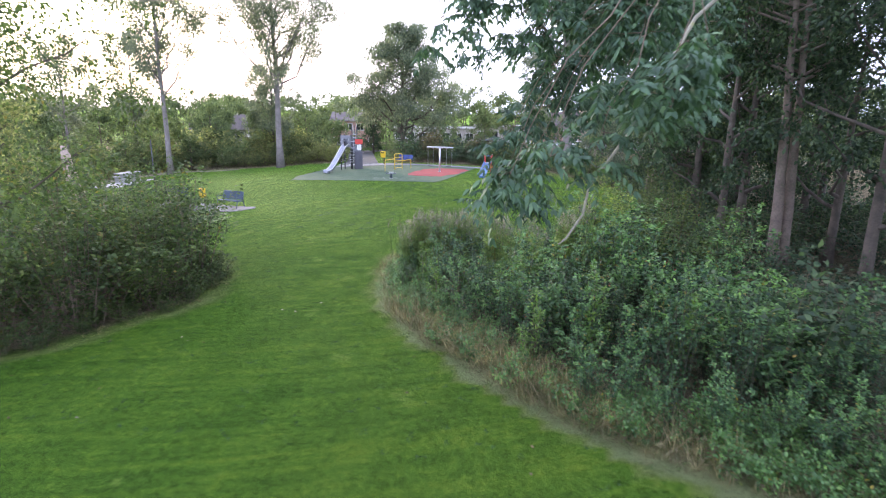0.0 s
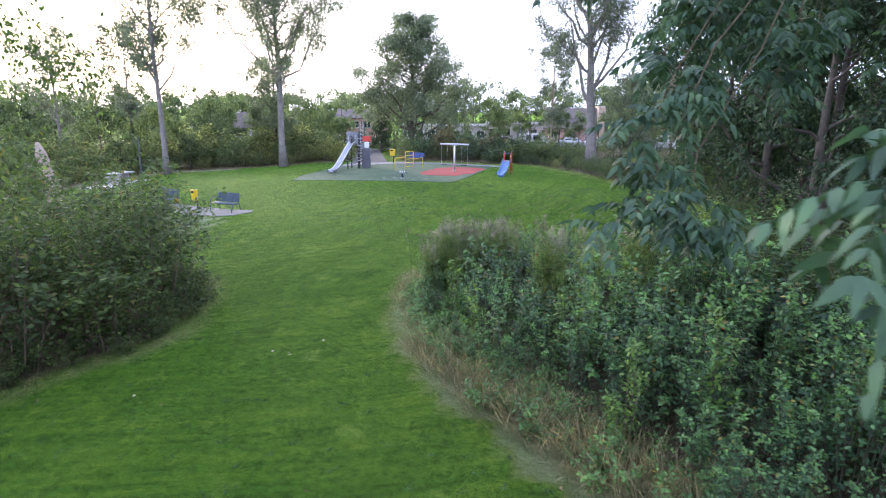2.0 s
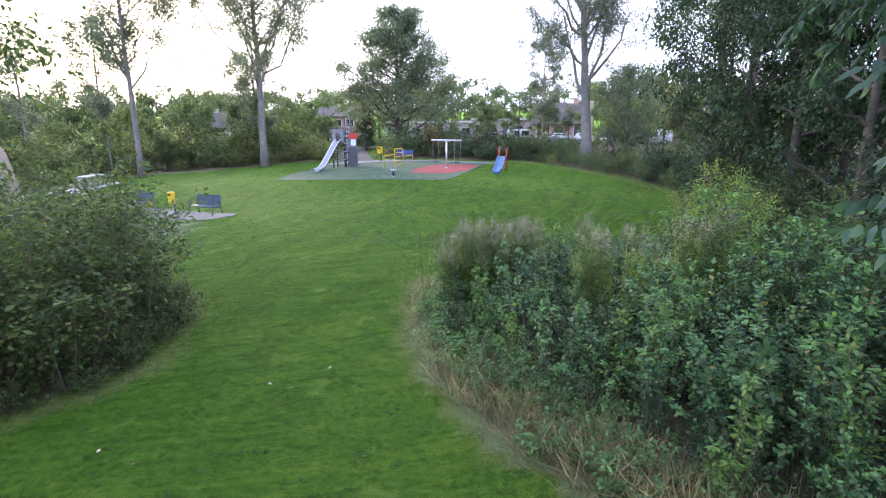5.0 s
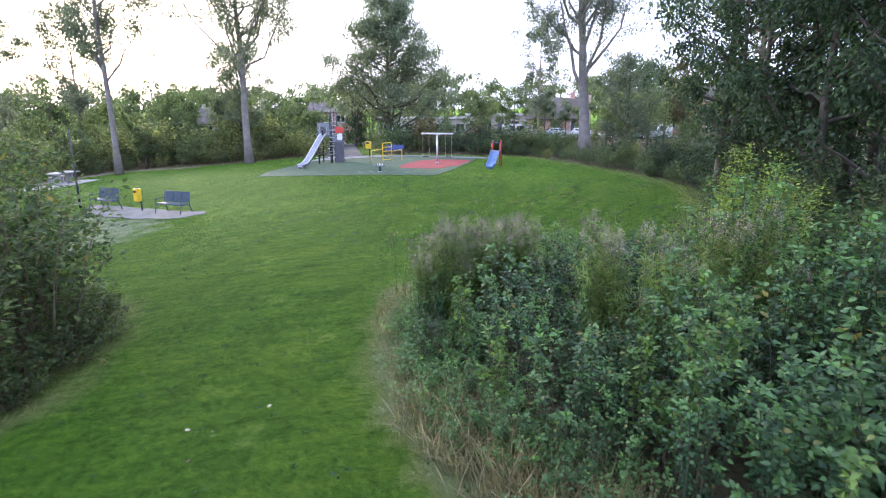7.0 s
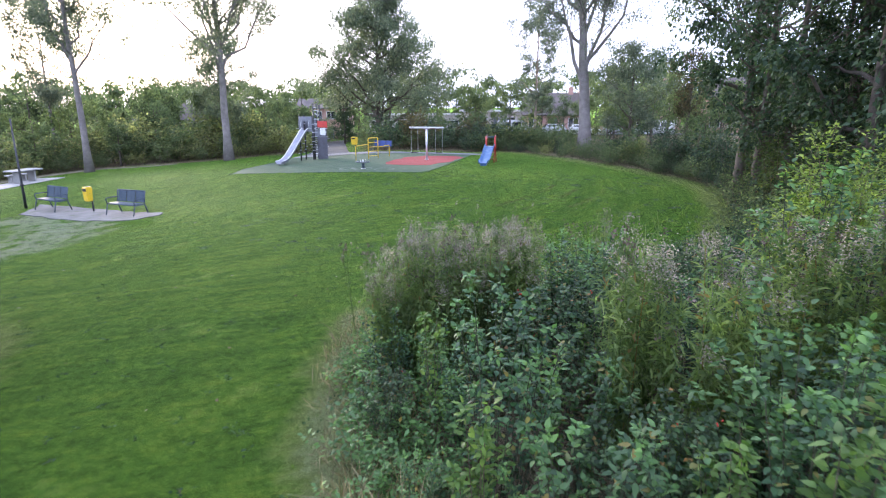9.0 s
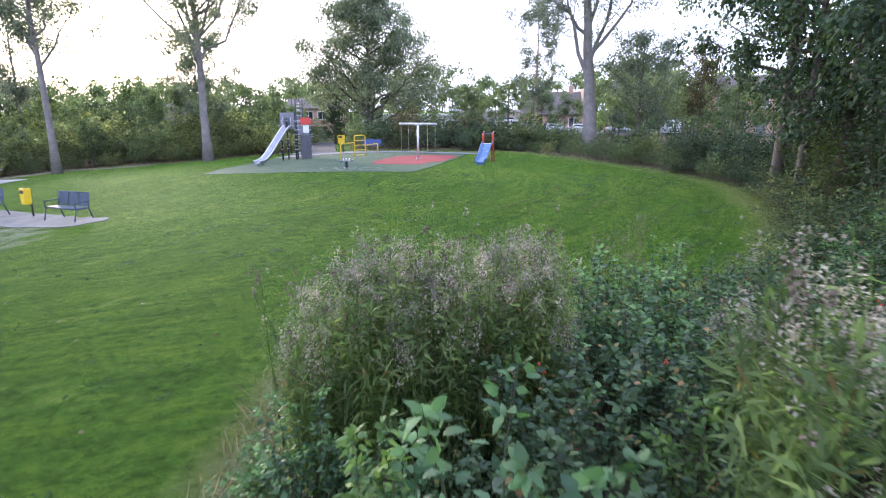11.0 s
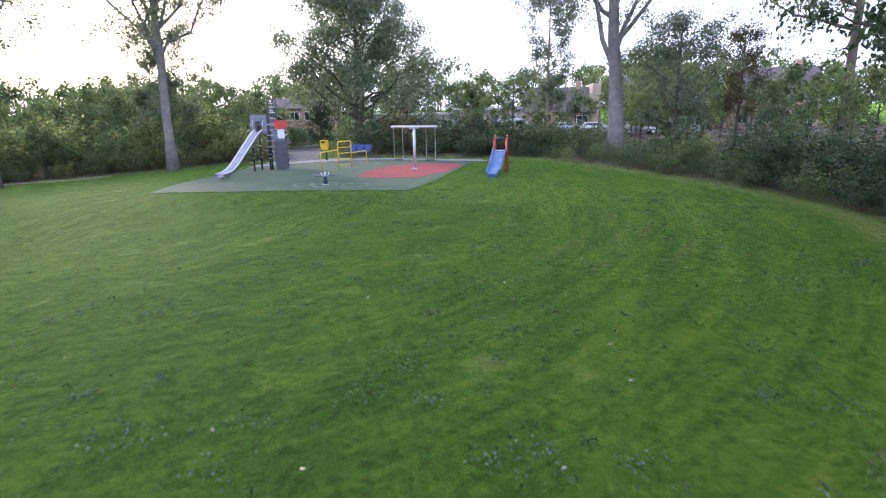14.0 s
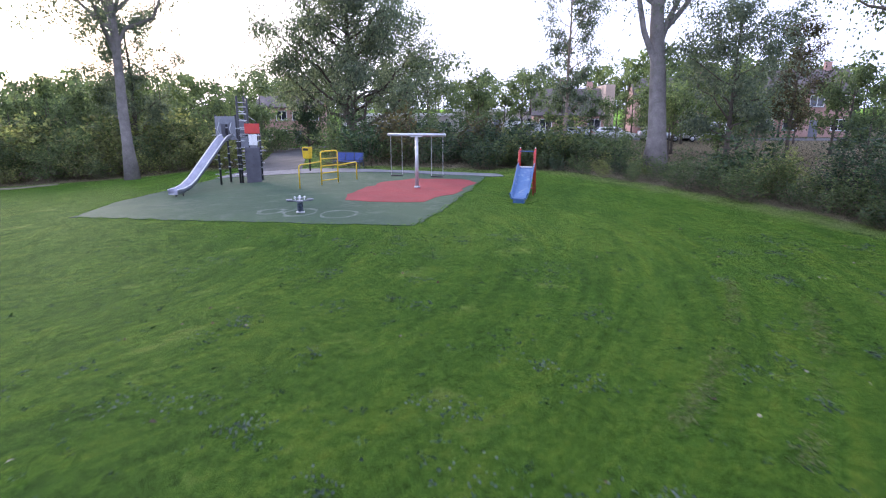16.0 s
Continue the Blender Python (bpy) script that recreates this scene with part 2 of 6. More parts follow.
def lawn_material():
    m = bpy.data.materials.new("lawn")
    nt, p, nd, lk = nodes_of(m)
    big, mid, fine, blade = noise_node(nt, 0.11, 3), noise_node(nt, 1.4, 6, 0.75), noise_node(nt, 6.5, 6, 0.8), noise_node(nt, 95.0, 3, 0.7)
    col = ramp_node(nt, big.outputs[0], [(0.3, (0.0158, 0.0405, 0.0046)), (0.7, (0.026, 0.0542, 0.0067))]).outputs[0]
    col = mix_node(nt, 1.0, col, ramp_node(nt, mid.outputs[0], [(0.34, (0.85, 0.88, 0.9)), (0.5, (1, 1, 1)), (0.66, (1.22, 1.13, 1.06))]).outputs[0], "MULTIPLY")
    col = mix_node(nt, 1.0, col, ramp_node(nt, fine.outputs[0], [(0.34, (0.5, 0.58, 0.56)), (0.5, (1, 1, 1)), (0.66, (1.45, 1.32, 1.22))]).outputs[0], "MULTIPLY")
    col = mix_node(nt, 1.0, col, ramp_node(nt, blade.outputs[0], [(0.32, (0.5, 0.56, 0.52)), (0.68, (1.5, 1.42, 1.3))]).outputs[0], "MULTIPLY")
    # mown swaths
    tc = nd.new("ShaderNodeTexCoord")
    mp = nd.new("ShaderNodeMapping")
    mp.inputs["Rotation"].default_value = (0, 0, radians(12))
    lk.new(tc.outputs["Object"], mp.inputs[0])
    wv = nd.new("ShaderNodeTexWave")
    wv.inputs["Scale"].default_value, wv.inputs["Distortion"].default_value, wv.inputs["Detail Scale"].default_value = 0.16, 2.5, 0.4
    lk.new(mp.outputs[0], wv.inputs["Vector"])
    col = mix_node(nt, 1.0, col, ramp_node(nt, wv.outputs[1], [(0.2, (0.94, 0.95, 0.94)), (0.8, (1.05, 1.04, 1.03))]).outputs[0], "MULTIPLY")
    # rows of clippings left in wide curves by the mower
    rel = nd.new("ShaderNodeVectorMath")
    rel.operation = "SUBTRACT"
    rel.inputs[1].default_value = (-13.0, 41.0, 0)
    lk.new(tc.outputs["Object"], rel.inputs[0])
    flat = nd.new("ShaderNodeSeparateXYZ")
    lk.new(rel.outputs[0], flat.inputs[0])
    rad_ = nd.new("ShaderNodeVectorMath")
    rad_.operation = "LENGTH"
    lk.new(rel.outputs[0], rad_.inputs[0])
    ang = nd.new("ShaderNodeMath")
    ang.operation = "ARCTAN2"
    lk.new(flat.outputs[1], ang.inputs[0])
    lk.new(flat.outputs[0], ang.inputs[1])
    pol = nd.new("ShaderNodeCombineXYZ")
    lk.new(rad_.outputs["Value"], pol.inputs[0])
    lk.new(ang.outputs[0], pol.inputs[1])
    rows_ = nd.new("ShaderNodeTexNoise")
    rows_.inputs["Scale"].default_value, rows_.inputs["Detail"].default_value, rows_.inputs["Roughness"].default_value = 3.8, 5.0, 0.7
    lk.new(pol.outputs[0], rows_.inputs["Vector"])
    col = mix_node(nt, 1.0, col, ramp_node(nt, rows_.outputs[0], [(0.34, (0.74, 0.8, 0.82)), (0.5, (1, 1, 1)), (0.68, (1.4, 1.24, 1.12))]).outputs[0], "MULTIPLY")
    # straw-coloured worn patches
    pn = noise_node(nt, 0.55, 6, 0.7)
    col = mix_node(nt, ramp_node(nt, pn.outputs[0], [(0.6, (0, 0, 0)), (0.78, (0.5, 0.5, 0.5))]).outputs[0], col, (0.11, 0.17, 0.03))
    for attr, c in (("dry", (0.27, 0.225, 0.13)), ("soil", (0.045, 0.038, 0.024)), ("worn", (0.16, 0.16, 0.145))):
        at = nd.new("ShaderNodeAttribute")
        at.attribute_name = attr
        brk = mix_node(nt, 1.0, at.outputs["Color"], ramp_node(nt, (mid if attr == "worn" else fine).outputs[0], [(0.42, (0.0, 0.0, 0.0)), (0.58, (1.0, 1.0, 1.0))] if attr == "worn" else [(0.25, (0.45, 0.45, 0.45)), (0.6, (1.3, 1.3, 1.3))]).outputs[0], "MULTIPLY")
        cc = mix_node(nt, 1.0, c, ramp_node(nt, fine.outputs[0], [(0.3, (0.6, 0.6, 0.6)), (0.7, (1.4, 1.4, 1.4))]).outputs[0], "MULTIPLY")
        col = mix_node(nt, brk, col, cc)
    lk.new(col, p.inputs["Base Color"])
    p.inputs["Roughness"].default_value = 0.9
    p.inputs["Specular IOR Level"].default_value = 0.06
    p.inputs["Sheen Weight"].default_value, p.inputs["Sheen Roughness"].default_value = 0.57, 0.22
    lk.new(mix_node(nt, 1.0, mix_node(nt, 1.0, col, (15.9, 14.9, 15.3), "MULTIPLY"), (0.7, 0.9, 0.4), "DARKEN"), p.inputs["Sheen Tint"])
    b = nd.new("ShaderNodeBump")
    b.inputs["Strength"].default_value, b.inputs["Distance"].default_value = 0.9, 0.08
    mh = nd.new("ShaderNodeMath")
    lk.new(fine.outputs[0], mh.inputs[0])
    lk.new(blade.outputs[0], mh.inputs[1])
    lk.new(mh.outputs[0], b.inputs["Height"])
    lk.new(b.outputs[0], p.inputs["Normal"])
    return m


M["lawn"] = lawn_material()


# ---- terrain ----
def ss(v):
    v = min(max(v, 0.0), 1.0)
    return v * v * (3 - 2 * v)


def ter(x, y):
    w = ss((y - 38) / 10)
    z = 0.35 * ss((y - 22) / 20) - 0.15 * (1 - ss((y - 12) / 12))
    return z - 1.3 * (1 - w) * ss((-x - 4) / 16) - 1.25 * w * ss((-x - 7) / 20) - 0.07 * max(0.0, min(-x, 60) - 25)


def out(x, y):
    """Places west of the lawn, set out along the rays from the middle of it; also how much larger things are there."""
    dx, dy = x - 1.1, y - 10.3
    a = math.degrees(math.atan2(-dx, dy))
    f = 1 + 0.09 * ss((a - 10) / 11) + 0.26 * ss((a - 33) / 9) * ss((math.hypot(dx, dy) - 32) / 12)
    return 1.1 + dx * f, 10.3 + dy * f, f


def outs(poly):
    return [out(x, y)[:2] for x, y in poly]


# edges between mown lawn and growth
HEDGE_R = [(24, 2), (14, 5.6), (9.5, 7.6), (7.3, 8.6), (5.6, 9.5), (4.0, 10.6), (2.7, 12.0), (1.0, 13.7), (-0.3, 15.4), (-1.1, 17.5), (-1.7, 19.5), (-1.9, 21.0),
           (-1.2, 22.4), (-0.2, 23.9), (1.2, 25.0), (3.2, 25.3), (5.5, 26.2), (7.6, 30), (9.0, 35), (9.6, 39), (8.9, 43), (7.4, 47), (5.6, 51), (3.6, 54.6), (1.4, 58), (-0.8, 59.6),
           (-2.5, 58.6), (-6.5, 59.6), (-11, 61), (-13, 62), (-14.5, 68), (-20, 84), (-22, 130), (60, 130), (60, 2)]
HEDGE_L = [(-30, 6), (-14, 8.6), (-9.4, 10.7), (-8.5, 11.7), (-7.3, 13.7), (-6.6, 15.0), (-6.7, 16.6), (-7.5, 18.4), (-8.6, 20.2), (-11, 21.6), (-15, 22.3), (-20, 21.5), (-30, 20)]
HEDGE_B = [(-70, 30), (-30, 36), (-31, 44), (-32.6, 54), (-29, 59.6), (-25, 60.6), (-21.8, 62), (-18.5, 62.5), (-19.5, 68), (-26, 84), (-28, 130), (-90, 130)]
HEDGE_B = outs(HEDGE_B)


def edge_distance(P, poly):
    """Signed distance of points to a polygon's rim: plus inside."""
    P = np.asarray(P, float)
    V = np.array(poly, float)
    W = np.roll(V, -1, axis=0)
    best = np.full(len(P), 1e9)
    inside = np.zeros(len(P), bool)
    for a, b in zip(V, W):
        d = b - a
        s = np.clip(((P - a) @ d) / (d @ d), 0, 1)
        best = np.minimum(best, np.hypot(*(P - a - s[:, None] * d).T))
        if a[1] != b[1]:
            c = (P[:, 1] > min(a[1], b[1])) & (P[:, 1] <= max(a[1], b[1]))
            xx = a[0] + (P[:, 1] - a[1]) / (b[1] - a[1]) * d[0]
            inside ^= c & (P[:, 0] < xx)
    return np.where(inside, best, -best)


# ---- mesh helpers ----
def part(name, bm, material, parent=None, label="", smooth=False):
    me = bpy.data.meshes.new(name)
    bm.to_mesh(me)
    bm.free()
    if smooth:
        me.polygons.foreach_set("use_smooth", np.ones(len(me.polygons), bool))
    me.materials.append(material)
    ob = new(name, me)
    if parent:
        ob.parent = parent
    return tagged(ob, label) if label else ob


def raw(name, verts, faces, material, parent=None, smooth=False):
    me = bpy.data.meshes.new(name)
    me.from_pydata(verts, [], faces)
    if smooth:
        me.polygons.foreach_set("use_smooth", np.ones(len(me.polygons), bool))
    me.materials.append(material)
    me.update()
    ob = new(name, me)
    if parent:
        ob.parent = parent
    return ob


def thing(name, m, label, category, group="", kind=""):
    e = new(name)
    e.matrix_basis = m
    return tagged(e, label, category, group, kind)


def on(x, y, rz=0, dz=0.0):
    return pose(x, y, ter(x, y) + dz, 0, 0, rz)


def add_box(bm, sx, sy, sz, m=None, bevel=0.01):
    made = bmesh.ops.create_cube(bm, size=1, matrix=(m or Matrix()) @ Matrix.Diagonal((sx, sy, sz, 1)))
    if bevel:
        vs = set(made["verts"])
        es = [e for e in bm.edges if e.verts[0] in vs and e.verts[1] in vs]
        bmesh.ops.bevel(bm, geom=es, offset=min(bevel, 0.45 * min(sx, sy, sz)), segments=1, affect="EDGES", clamp_overlap=True)
    return bm


def box(sx, sy, sz, m=None, bevel=0.01):
    return add_box(bmesh.new(), sx, sy, sz, m, bevel)


def tube_arrays(pts, radii, sides=8, cap=True):
    """A tapered tube along a path."""
    P = [Vector(p) for p in pts]
    if isinstance(radii, (int, float)):
        radii = [radii] * len(P)
    V, F = [], []
    ref = Vector((0.31, 0.95, 0.05)).normalized()
    for i, p in enumerate(P):
        d = (P[min(i + 1, len(P) - 1)] - P[max(i - 1, 0)]).normalized()
        u = d.cross(ref)
        if u.length < 0.05:
            u = d.cross(Vector((1, 0, 0.1)))
        u.normalize()
        v = d.cross(u)
        for k in range(sides):
            a = 2 * math.pi * k / sides
            V.append(p + float(radii[i]) * (math.cos(a) * u + math.sin(a) * v))
    for i in range(len(P) - 1):
        for k in range(sides):
            F.append((i * sides + k, i * sides + (k + 1) % sides, (i + 1) * sides + (k + 1) % sides, (i + 1) * sides + k))
    if cap:
        F.append(tuple(range(sides))[::-1])
        F.append(tuple((len(P) - 1) * sides + k for k in range(sides)))
    return V, F


def joined(tubes):
    V, F = [], []
    for v, f in tubes:
        n = len(V)
        V += v
        F += [tuple(i + n for i in q) for q in f]
    return V, F


def tube(name, pts, radii, material, parent, sides=10, label=""):
    ob = raw(name, *tube_arrays(pts, radii, sides), material, parent, True)
    return tagged(ob, label) if label else ob


def bend(a, b, c, r, n=5):
    """Points of a rounded corner a-b-c."""
    a, b, c = Vector(a), Vector(b), Vector(c)
    p, q = b + (a - b).normalized() * r, b + (c - b).normalized() * r
    return [p.lerp(b, s).lerp(b.lerp(q, s), s) for s in [i / n for i in range(n + 1)]]


def leaves(name, pos, axis, length, width, material, parent=None, shape="oval", fold=0.25, rng=None, curl=0.15):
    """One mesh of many leaves, each with its own tilt."""
    rng = rng or np.random.default_rng(1)
    pos = np.asarray(pos, float)
    n = len(pos)
    ax = np.asarray(axis, float)
    ax = ax / np.maximum(np.linalg.norm(ax, axis=1, keepdims=True), 1e-6)
    up = np.array([0, 0, 1.0]) + rng.normal(0, 0.45, (n, 3))
    sd = np.cross(ax, up)
    sd /= np.maximum(np.linalg.norm(sd, axis=1, keepdims=True), 1e-6)
    nr = np.cross(sd, ax)
    L = np.broadcast_to(length, (n,))[:, None] * rng.uniform(0.7, 1.25, (n, 1))
    W = np.broadcast_to(width, (n,))[:, None] * rng.uniform(0.8, 1.2, (n, 1))
    if shape == "oval":
        lay = [(0, 0), (0.28, -0.48), (0.28, 0.48), (0.64, -0.37), (0.64, 0.37), (1, 0)]
        tri, quad = [(0, 2, 1), (3, 4, 5)], [(1, 2, 4, 3)]
    else:
        lay = [(0, 0), (0.45, -0.5), (0.45, 0.5), (1, 0)]
        tri, quad = [], [(0, 2, 3, 1)]
    k = len(lay)
    V = np.empty((n, k, 3))
    for i, (a, b) in enumerate(lay):
        V[:, i] = pos + ax * (L * a) + sd * (W * b) + nr * (W * abs(b) * fold - L * a * a * curl)
    off = (np.arange(n) * k)[:, None]
    me = bpy.data.meshes.new(name)
    me.vertices.add(n * k)
    me.vertices.foreach_set("co", V.ravel())
    per = np.concatenate([np.array(q) for q in quad + tri])
    loops = (off + per[None, :]).ravel()
    sizes = np.tile(np.array([len(q) for q in quad + tri]), n)
    me.loops.add(len(loops))
    me.loops.foreach_set("vertex_index", loops.astype(np.int32))
    me.polygons.add(len(sizes))
    starts = np.concatenate([[0], np.cumsum(sizes)[:-1]])
    me.polygons.foreach_set("loop_start", starts.astype(np.int32))
    me.update(calc_edges=True)
    me.materials.append(material)
    ob = new(name, me)
    if parent:
        ob.parent = parent
    return ob


# ---- ground: one sheet to the horizon ----
WORN = [(-15.1, 26.6), (-14.6, 27.4), (-14.5, 29.0), (-14.8, 30.9), (-16.0, 32.6), (-20.4, 33.6), (-20.9, 32.0), (-18.4, 31.0), (-17.3, 28.8), (-18.8, 25.6), (-18.0, 24.4)]
WORN = outs(WORN)


def build_ground():
    xs = np.concatenate([[-2500, -1200, -600, -300, -180, -120], np.arange(-90, -30, 3), np.arange(-30, -14, 1), np.arange(-14, 13, 0.4), np.arange(13, 30, 1), np.arange(30, 90, 3), [120, 180, 300, 600, 1200, 2500]])
    ys = np.concatenate([[-2500, -1200, -600, -300, -150, -80, -50], np.arange(-30, 4, 2), np.arange(4, 30, 0.4), np.arange(30, 66, 1), np.arange(66, 140, 4), [180, 300, 600, 1200, 2500]])
    X, Y = np.meshgrid(xs, ys)
    P = np.stack([X.ravel(), Y.ravel()], 1)
    Z = np.array([ter(x, y) + 0.035 * noise.noise(Vector((x * 0.35, y * 0.35, 0))) * ss((x + 12) / 3) * ss((43 - y) / 4) for x, y in P])
    nx, ny = len(xs), len(ys)
    faces = [(j * nx + i, j * nx + i + 1, (j + 1) * nx + i + 1, (j + 1) * nx + i) for j in range(ny - 1) for i in range(nx - 1)]
    g = raw("ground", [(x, y, z) for (x, y), z in zip(P, Z)], faces, M["lawn"], None, True)
    wob = np.array([0.45 * noise.noise(Vector((x * 0.9, y * 0.9, 3))) for x, y in P])
    dr, dl, db = (edge_distance(P, q) + wob for q in (HEDGE_R, HEDGE_L, HEDGE_B))
    soil = np.clip(np.maximum(np.maximum(dr - 0.5, dl - 0.4), db) / 0.8, 0, 1)
    near_r = (0.62 - 0.3 * np.clip((P[:, 1] - 13) / 4, 0, 1)) * np.clip(1 - np.abs(dr - 0.05) / 0.55, 0, 1) * (P[:, 1] < 24)
    near_l = 0.1 * np.clip(1 - np.abs(dl - 0.1) / 0.5, 0, 1)
    far_r = 0.1 * np.clip(1 - np.abs(dr - 0.1) / 0.7, 0, 1)
    dry = np.maximum(np.maximum(near_r, near_l), far_r)
    worn = 0.72 * np.clip((edge_distance(P, WORN) + 0.7 * wob + 0.3) / 0.9, 0, 1)
    for nm, val in (("dry", dry), ("soil", soil), ("worn", worn)):
        at = g.data.attributes.new(nm, "FLOAT", "POINT")
        at.data.foreach_set("value", val.astype(np.float32))
    return tagged(g, "mown green lawn with straw-coloured worn edges beside the hedges", "ground", kind="structure")


build_ground()


def sheet(name, poly, material, lift, label, category, step=1.0, edge=0.06, skirt=0.08):
    """A flat surface laid on the terrain with its own thickness and a slightly ragged rim."""
    V = np.array(poly, float)
    rim = []
    for a, b in zip(V, np.roll(V, -1, axis=0)):
        n = max(2, int(np.hypot(*(b - a)) / 0.5))
        for s in range(n):
            p = a + (b - a) * s / n
            rim.append((p[0] + edge * noise.noise(Vector((p[0] * 2, p[1] * 2, 1))), p[1] + edge * noise.noise(Vector((p[0] * 2, p[1] * 2, 9)))))
    bm = bmesh.new()
    vs = [bm.verts.new((x, y, 0)) for x, y in rim]
    f = bm.faces.new(vs)
    if f.normal.z < 0:
        f.normal_flip()
    lo, hi = V.min(0), V.max(0)
    for ax, k in ((0, lo[0]), (1, lo[1])):
        v = k + step
        while v < (hi[0], hi[1])[ax]:
            bmesh.ops.bisect_plane(bm, geom=bm.verts[:] + bm.edges[:] + bm.faces[:], plane_co=(v, v, 0), plane_no=((1, 0, 0), (0, 1, 0))[ax])
            v += step
    edges = [e for e in bm.edges if len(e.link_faces) == 1]
    ext = bmesh.ops.extrude_edge_only(bm, edges=edges)
    low = {v for v in ext["geom"] if isinstance(v, bmesh.types.BMVert)}
    for v in bm.verts:
        v.co.z = ter(v.co.x, v.co.y) + (lift - skirt if v in low else lift)
    bmesh.ops.recalc_face_normals(bm, faces=bm.faces[:])
    ob = part(name, bm, material)
    return tagged(ob, label, category, kind="structure")


MAT = [(-18.2, 47.5), (-15.8, 46.5), (-12.9, 45.4), (-9.4, 44.4), (-6.5, 43.8), (-4.4, 43.7), (-3.8, 45.6), (-2.9, 52.2), (-2.5, 56.1), (-18.9, 60.2), (-19.3, 51.4)]
sheet("safety_surface", MAT, M["mat_green"], 0.014, "worn grey-green rubber safety surface set into the lawn", "playground surface", 1.0, 0.22)
RED = [(-7.6, 48.1), (-7.75, 50.2), (-7.3, 53.4), (-6.0, 54.9), (-3.6, 55.0), (-2.9, 53.6), (-3.5, 50.6), (-4.6, 48.0), (-6.0, 47.8)]
sheet("red_safety_surface", RED, M["mat_red"], 0.022, "red rubber fall-protection patch under the swings", "playground surface", 1.0, 0.3)
sheet("pavement", outs([(-17.5, 56.4), (-2.4, 56.2), (-1.6, 56.4), (-1.9, 57.4), (-8, 58.7), (-13.2, 59.4), (-17.5, 59.0)]), M["paving"], 0.03, "pale concrete paving strip behind the playground", "pavement")
sheet("footpath", outs([(-17.3, 59.0), (-13.4, 59.4), (-14.6, 63), (-17.5, 72), (-22, 86), (-26, 86), (-21, 72), (-18.2, 63)]), M["asphalt"], 0.035, "grey asphalt footpath leading towards the houses", "path")
sheet("bench_slab", outs([(-21.6, 35.3), (-18, 34.9), (-14.2, 33.5), (-13.6, 32.8), (-14.9, 32.0), (-17.6, 32.5), (-20.9, 33.4)]), M["slab_worn"], 0.03, "weathered light grey paving under the benches", "pavement", 0.5, 0.3)
sheet("picnic_slab", outs([(-29.2, 38.4), (-27.1, 38.6), (-27.2, 43.4), (-29.2, 43.6)]), M["concrete"], 0.04, "pale concrete slab under the picnic table", "pavement", 1.0, 0.03)
sheet("dirt_path", outs([(-30.3, 38), (-29.9, 45), (-31.6, 52), (-30.6, 57.2), (-29, 58.7), (-29.8, 59.6), (-31.6, 58), (-33, 52), (-31.6, 44), (-31.8, 38)]), M["dirt"], 0.015, "bare earth path along the edge of the thicket", "path", 1.0, 0.3)
sheet("road", [(-30, 90), (60, 92), (60, 97), (-30, 95)], M["asphalt"], 0.03, "grey asphalt street behind the park hedge", "road", 3.0)


# ---- plants ----
def unit(v):
    return v / max(np.linalg.norm(v), 1e-6)


